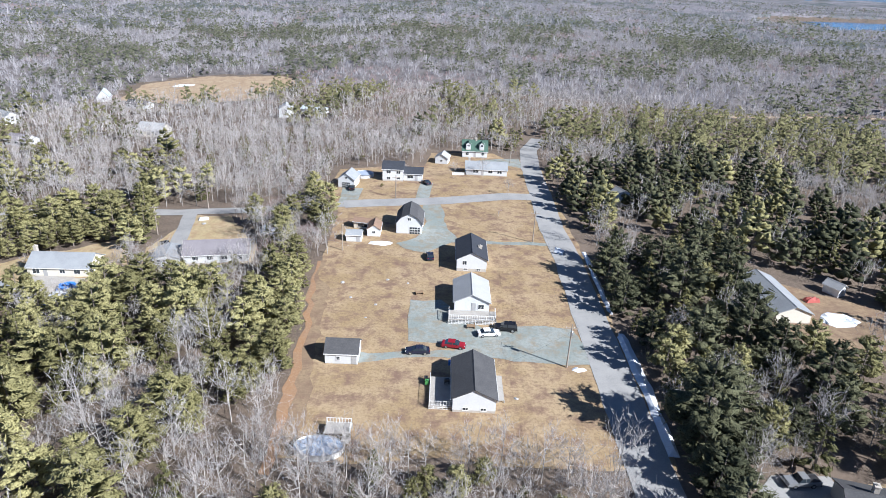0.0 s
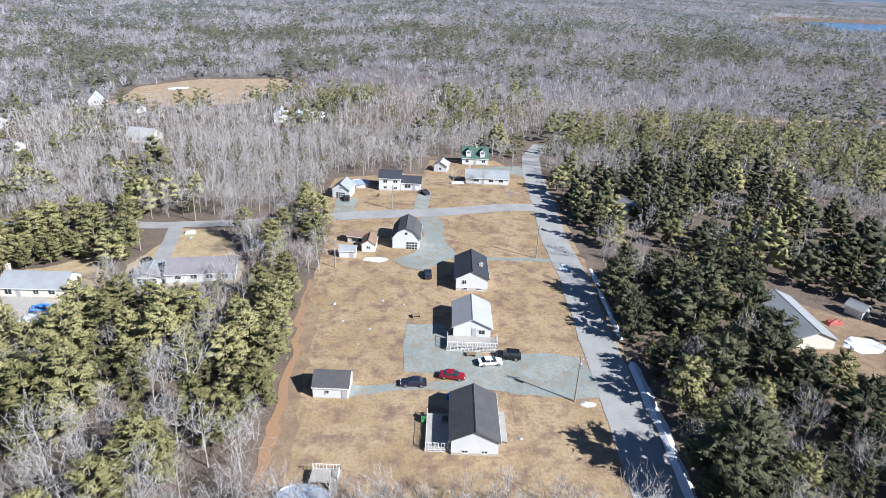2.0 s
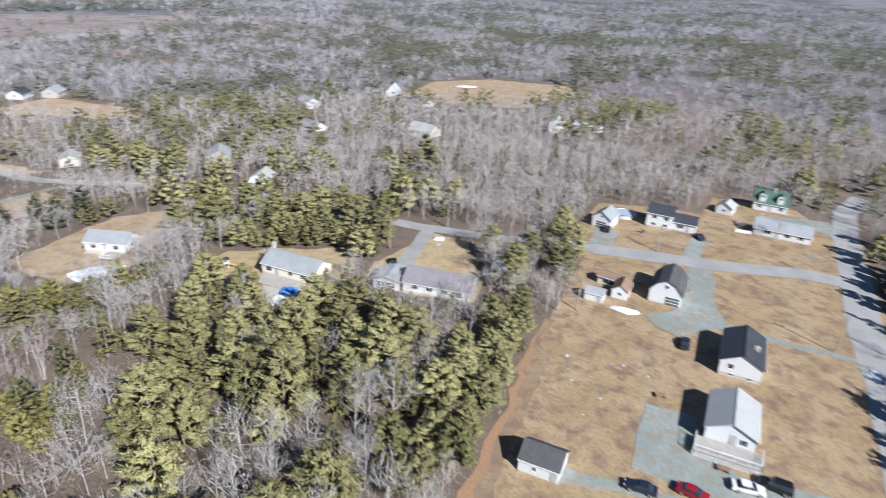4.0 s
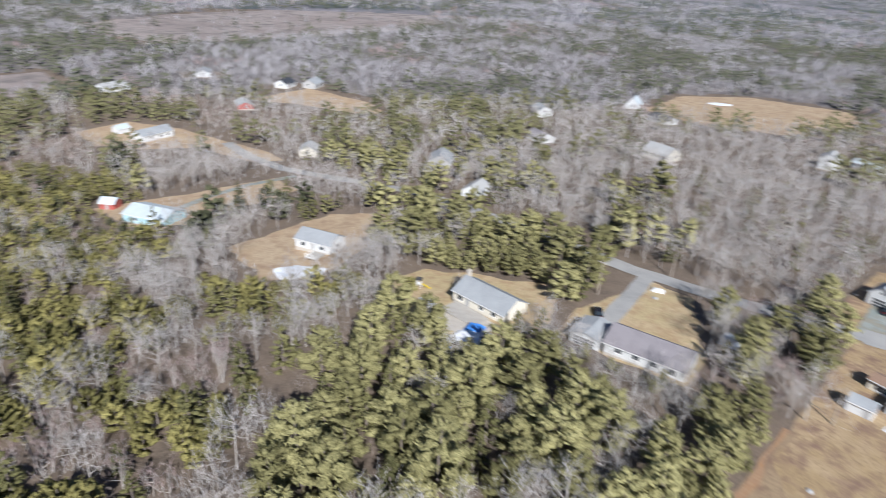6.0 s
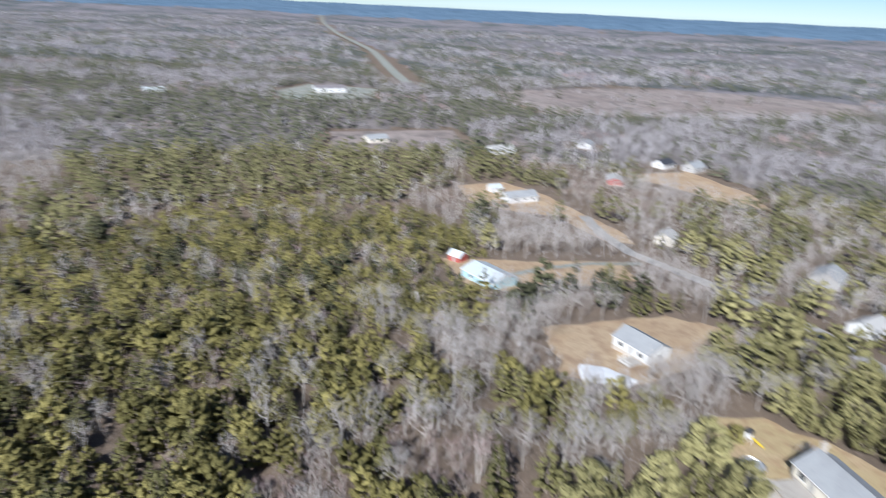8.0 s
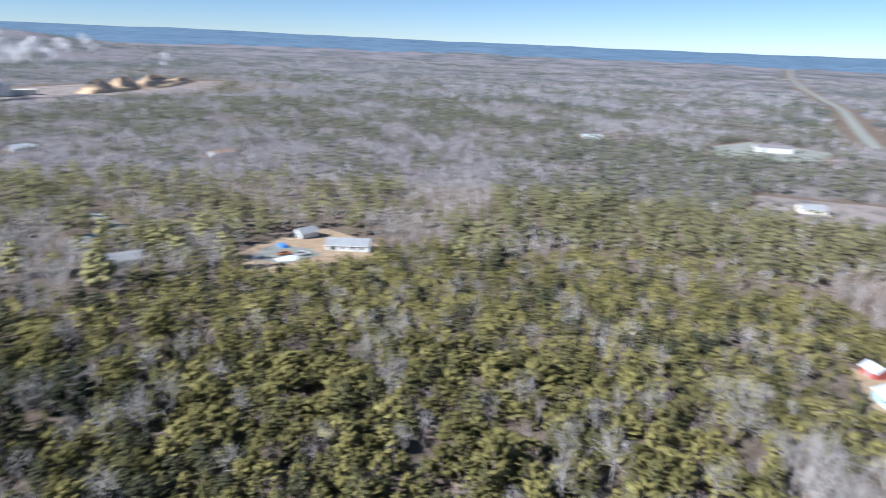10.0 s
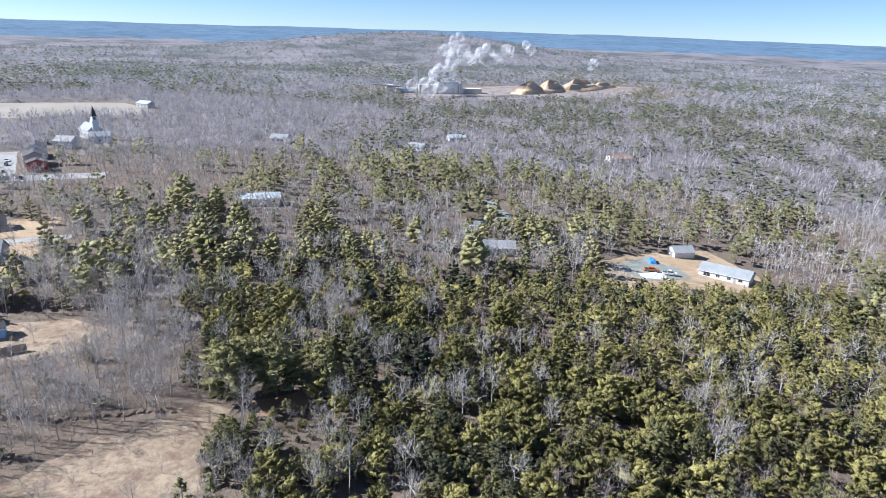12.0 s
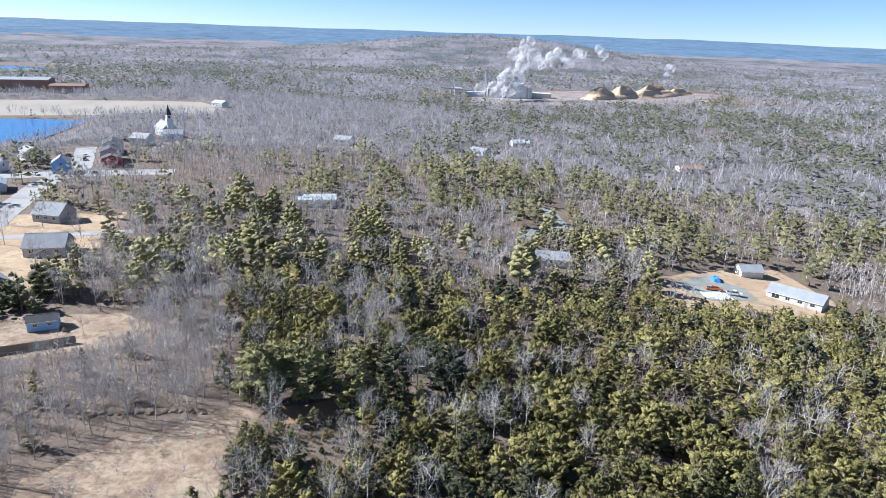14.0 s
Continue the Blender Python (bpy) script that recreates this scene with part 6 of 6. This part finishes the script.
near = grown(-190, 150, -120, 210, 2.2, lambda x, y: sweep(x, y, 0, 155, -88) and math.hypot(x + 10, y - 20) > 32, 0.62, 0.28)
thicket = [(x, y, "red" if s > 0.8 else "bare", s * (0.62 if k == "red" else 0.5)) for x, y, k, s in grown(-250, 120, -150, 170, 4.1, lambda x, y: sweep(x, y, 0, 200, -80) and math.hypot(x + 10, y - 20) > 32, 0)]
brush = [(x, y, k, s * 0.24) for x, y, k, s in grown(-300, 250, -230, 310, 4.6, lambda x, y: sweep(x, y, 180, 260, -70), 0) if k in ("bare", "red")]
brush += [(x, y, "bare", s * 0.26) for x, y, k, s in grown(-60, 110, -110, 64, 3.6, lambda x, y: not sweep(x, y, 0, 260, -70) or math.hypot(x + 10, y - 20) <= 32, 0)]
mid = grown(-300, 290, -230, 330, 3.1, lambda x, y: sweep(x, y, 155, 255, -62), 0.64, 0.5)
outer = grown(-440, 390, -380, 460, 3.9, lambda x, y: sweep(x, y, 255, 390, -62), 0.66)
behind = grown(-60, 160, -140, 64, 4.0, lambda x, y: not sweep(x, y, 0, 155, -88) or math.hypot(x + 10, y - 20) <= 32)
behind += grown(-60, 420, -340, 330, 8.0, lambda x, y: (x > 160 or y < -140 or y > 64) and not sweep(x, y, 0, 390, -62) and not sweep(x, y, 0, 155, -88) and math.hypot(x + 25, y - 45) < 390, 0)
around = grown(20, 900, -760, 560, 12.0, lambda x, y: not sweep(x, y, 0, 900) and 390 <= math.hypot(x + 25, y - 45) < 900, 0)
farther = grown(-950, 780, -880, 960, 6.6, lambda x, y: sweep(x, y, 390, 900), 0.6)
farthest = grown(-1600, 1300, -1560, 1640, 13.5, lambda x, y: sweep(x, y, 900, 1500), 0) + grown(-2500, 1900, -2500, 2500, 23.0, lambda x, y: sweep(x, y, 1500, 2500), 0)


EVER = ("pine", "dark", "spruce", "young")


def wood(name, label, trees, forms, big=1.0, skins=KINDS):
    """One mesh of many trees."""
    V, T, I, N, base = [], [], [], [], 0
    kinds = sorted({t[2] for t in trees})
    slots = []
    for k in kinds:
        slots += [M[skins[k][1]], M[skins[k][0]]]
    for x, y, kind, size in trees:
        v, t, m = forms[kind][int(rng.integers(len(forms[kind])))]
        a = rng.uniform(0, 6.283)
        c, s = math.cos(a) * size * big, math.sin(a) * size * big
        w = np.empty_like(v)
        w[:, 0], w[:, 1], w[:, 2] = v[:, 0] * c - v[:, 1] * s + x, v[:, 0] * s + v[:, 1] * c + y, v[:, 2] * size * (0.5 + 0.5 * big) + ground_z(x, y)
        V.append(w)
        T.append(t + base)
        I.append(m + 2 * kinds.index(kind))
        N.append(np.full(len(v), rng.uniform(0, 1), np.float32))
        base += len(v)
    ob = link_mesh(name, np.concatenate(V), np.concatenate(T), slots, np.concatenate(I), True, np.concatenate(N))
    return tagged(ob, label, "woodland", kind="stuff")


def tree_form(kind, data):
    """A single tree as a thing of its own: trunk and crown."""
    v, t, m = data
    made = []
    for k in (0, 1):
        f = t[m == k]
        used, idx = np.unique(f, return_inverse=True)
        ob = link_mesh("trunk" if k == 0 else "crown", v[used], idx.reshape(f.shape), [M[KINDS[kind][1 - k]]], smooth=True)
        ob.data.attributes.new("single", "FLOAT", "POINT").data.foreach_set("value", np.ones(len(used), np.float32))
        made.append(ob)
    names = {"pine": ("pine_tree", "tall green pine with uneven boughs among the woods", "pine"), "spruce": ("spruce_tree", "narrow dark green spruce with drooping boughs", "spruce"),
             "dark": ("dark_pine", "tall dense dark green pine with bushy boughs", "pine"), "young": ("young_pine", "dense olive-green young pine in the thicket", "pine"), "bare": ("bare_tree", "leafless grey tree with a haze of twigs", "tree"),
             "red": ("bare_sapling", "leafless reddish-brown sapling clump with fine twigs", "tree")}[kind]
    top = tagged(new(names[0]), names[1], names[2], names[2] + " trees")
    for ob in made:
        ob.parent = top
    return top


def chosen(x, y):
    """The stretches of wood that stand nearest to the open lots and to the meadow."""
    return (-62 < x < 30 and 50 < y < 150) or (-110 < x < -40 and -70 < y < 10) or (36 < x < 75 and 70 < y < 150)


limits = {k: 190 for k in KINDS}
masters, rest = {}, []
for x, y, kind, size in near:
    if limits[kind] > 0 and chosen(x, y):
        limits[kind] -= 1
        n = int(rng.integers(len(NEAR[kind])))
        m = at(x, y, rng.uniform(0, 360)) @ Matrix.Diagonal((size, size, size * rng.uniform(0.9, 1.1), 1))
        if (kind, n) not in masters:
            masters[kind, n] = tree_form(kind, NEAR[kind][n])
            masters[kind, n].matrix_basis = m
        else:
            twin = copy_thing(masters[kind, n], m)
            twin.matrix_basis = m
    else:
        rest.append((x, y, kind, size))
for i in range(46):
    x, y = rng.uniform(-56, -18), rng.uniform(-56, -14)
    if not inside([(-18, -26), (-23, -36), (-31, -42), (-44, -45.5), (-57, -49), (-61, -44), (-55, -33), (-53, -25), (-49, -19), (-40, -12), (-28, -14)], x, y):
        continue
    kind, size = ("red", "bare")[i % 2], rng.uniform(0.12, 0.36)
    n = int(rng.integers(len(NEAR[kind])))
    if (kind, n) in masters:
        copy_thing(masters[kind, n], at(x, y, rng.uniform(0, 360)) @ Matrix.Diagonal((size * 1.5, size * 1.5, size, 1)))
# single trees and shrubs on the lawns and at the edges
for kind, n, x, y, size in (("bare", 3, -31.0, 147.5, 1.15), ("bare", 3, 13.5, 226.5, 0.75), ("bare", 1, 2.5, 224.0, 0.6), ("red", 1, 16.3, 182.5, 0.35), ("bare", 0, 21.0, 205.0, 0.6),
                            ("young", 0, -22.8, 209.0, 0.22), ("bare", 3, -47.6, -46.5, 1.15), ("pine", 1, -69.8, -47.5, 1.05), ("pine", 0, -61.8, -49.5, 1.05), ("bare", 2, -30.5, -27.5, 0.55),
                            ("young", 1, -111.8, 129.0, 0.62), ("bare", 2, -104.5, 137.5, 0.5), ("bare", 0, 0.0, -188, 1.1), ("spruce", 1, -16, -206, 0.9), ("spruce", 0, -20, -196, 0.9), ("bare", 1, 8, -170, 1.1),
                            ("bare", 2, 14, -150, 1.1), ("bare", 3, -6, -144, 1.0), ("bare", 0, 10, -132, 1.0), ("pine", 2, -12, -119, 0.9), ("bare", 1, 12, -195, 0.8), ("bare", 3, -14, -172, 0.9), ("bare", 2, 20, -176, 1.0),
                            ("young", 2, -20.6, -93.2, 0.25), ("bare", 1, -25.0, -90.0, 0.5), ("young", 0, 7.5, -226, 0.5), ("bare", 1, -8, -238, 1.0), ("bare", 0, -24, -248, 1.1), ("red", 0, 14.9, 74.6, 0.22),
                            ("red", 2, 19.6, 76.4, 0.2), ("spruce", 1, -57.0, -28.0, 1.0), ("spruce", 0, -60.5, -27.0, 0.9), ("spruce", 2, -64.2, -27.5, 1.1), ("spruce", 2, -54.5, -31.5, 0.6), ("bare", 3, -78.1, -35.6, 0.75), ("bare", 0, -80.5, -38.0, 0.7), ("bare", 3, -101.5, -30.6, 0.7), ("bare", 1, -102.1, -43.6, 0.8), ("bare", 3, -74.5, -33.0, 0.5), ("dark", 0, 40.6, 66.0, 0.8), ("dark", 2, 44.5, 70.0, 0.75), ("dark", 1, 41.0, 73.5, 0.8), ("dark", 0, 48.0, 74.5, 0.7), ("bare", 3, 53.0, 77.0, 0.9), ("dark", 2, 57.0, 79.0, 0.8), ("dark", 1, 40.2, 58.0, 0.8), ("bare", 1, 47.0, 67.5, 0.8), ("bare", 0, -24.5, 68.0, 0.85), ("bare", 2, -20.0, 67.3, 0.95), ("bare", 1, -14.6, 67.8, 0.85), ("bare", 3, -27.5, 69.5, 0.8), ("bare", 0, -9.5, 67.5, 0.9), ("bare", 2, -2.5, 69.0, 0.8), ("bare", 1, 4.0, 68.0, 0.9), ("bare", 2, 12.0, 67.5, 0.85), ("bare", 0, 19.0, 68.0, 0.9), ("bare", 3, -62, -40, 0.6), ("spruce", 2, -59, -31, 1.0), ("pine", 3, -205, 146, 0.45), ("spruce", 0, -213, 138, 0.6), ("bare", 2, -15.5, 224.5, 0.5), ("bare", 1, -28.5, 240, 0.9)):
    m = at(x, y, rng.uniform(0, 360)) @ Matrix.Diagonal((size * 1.15, size * 1.15, size, 1))
    if (kind, n) not in masters:
        masters[kind, n] = tree_form(kind, NEAR[kind][n])
        masters[kind, n].matrix_basis = m
    else:
        copy_thing(masters[kind, n], m).matrix_basis = m
for i in range(140):
    x, y = rng.uniform(-830, -590), rng.uniform(240, 690)
    farther.append((x, y, ("bare", "bare", "red", "dark")[i % 4], rng.uniform(0.4, 1.0)))
wood("evergreen_wood", "green pines and spruces standing close together", [t for t in rest if t[2] in ("pine", "spruce", "young")], NEAR)
wood("bare_wood", "leafless grey and reddish trees standing close together", [t for t in rest if t[2] in ("bare", "red")], NEAR)
wood("thicket", "leafless saplings and brush that fill the gaps between the trees", thicket, OUTER, 1.0, BRUSH_KINDS)
wood("undergrowth", "low leafless brush under the trees", brush, FARK, 1.0)
LAYERS = (("wood", "wood at middle distance", mid, MID, 1.0, KINDS), ("wood", "wood beyond the lots", outer, OUTER, 1.0, MID_KINDS), ("wood", "wood round the start of the road", behind, OUTER, 1.0, KINDS),
          ("wood", "wood on the far side of the road", around, SMALL, 1.2, FAR_KINDS), ("distant_wood", "wood far off in patches", farther, FARK, 1.0, FAR_KINDS), ("far_forest", "forest towards the horizon", farthest, SMALL, 1.4, FAR_KINDS))
for name, where, trees, forms, big, skins in LAYERS:
    wood("evergreen_" + name, "dark green evergreen " + where, [t for t in trees if t[2] in EVER], forms, big, skins)
    wood("leafless_" + name, "leafless grey and reddish " + where, [t for t in trees if t[2] not in EVER], forms, big, skins)


def bumps(x, y, r):
    wet = math.hypot((x - 420) / 260, (y + 1290) / 150) < 1 or math.hypot((x - 1000) / 350, (y - 1415) / 230) < 1
    lift = 5.0 * ss(880, 1400, r) * (0.6 + 1.1 * noise.noise(Vector((x * 0.03, y * 0.03, 0))) + 0.7 * noise.noise(Vector((x * 0.09, y * 0.09, 5))))
    along = float(np.interp(-x, (780, 900, 1230, 1860, 2600, 3600), (150, 146, 143, 91, 60, 40)))
    if x < -780 and abs(y - along) < 22:
        lift = -1.5
    if -900 < x < -370 and -880 < y < -640:
        lift = -1.5
    return (-1.5 if r < 900 else lift) - (60 if wet else 0)


def ring_run(a, b):
    out = [a]
    while out[-1] < b:
        out.append(out[-1] * 1.022)
    return out


def thatch(x, y, r):
    """The height of the twig layer under the distant trees; it dips below the ground wherever that is open."""
    if is_open(x, y, 9.0) or r > 885 or r < 400:
        return -1.5
    return 2.6 + 2.4 * noise.noise(Vector((x * 0.05, y * 0.05, 1))) + 2.0 * noise.noise(Vector((x * 0.16, y * 0.16, 6)))


under = polar_sheet("distant_brush", ring_run(385.0, 890.0), 420, thatch, M["brush_mass"])
tagged(under, "dense grey leafless brush under the distant trees", "woodland", kind="stuff")
canopy = polar_sheet("far_canopy", ring_run(860.0, 3300.0), 420, bumps, M["far_canopy"])
tagged(canopy, "uneven grey forest canopy towards the hills", "woodland", kind="stuff")
# backdrop of wooded hills; their blue is painted haze, not leaf colour
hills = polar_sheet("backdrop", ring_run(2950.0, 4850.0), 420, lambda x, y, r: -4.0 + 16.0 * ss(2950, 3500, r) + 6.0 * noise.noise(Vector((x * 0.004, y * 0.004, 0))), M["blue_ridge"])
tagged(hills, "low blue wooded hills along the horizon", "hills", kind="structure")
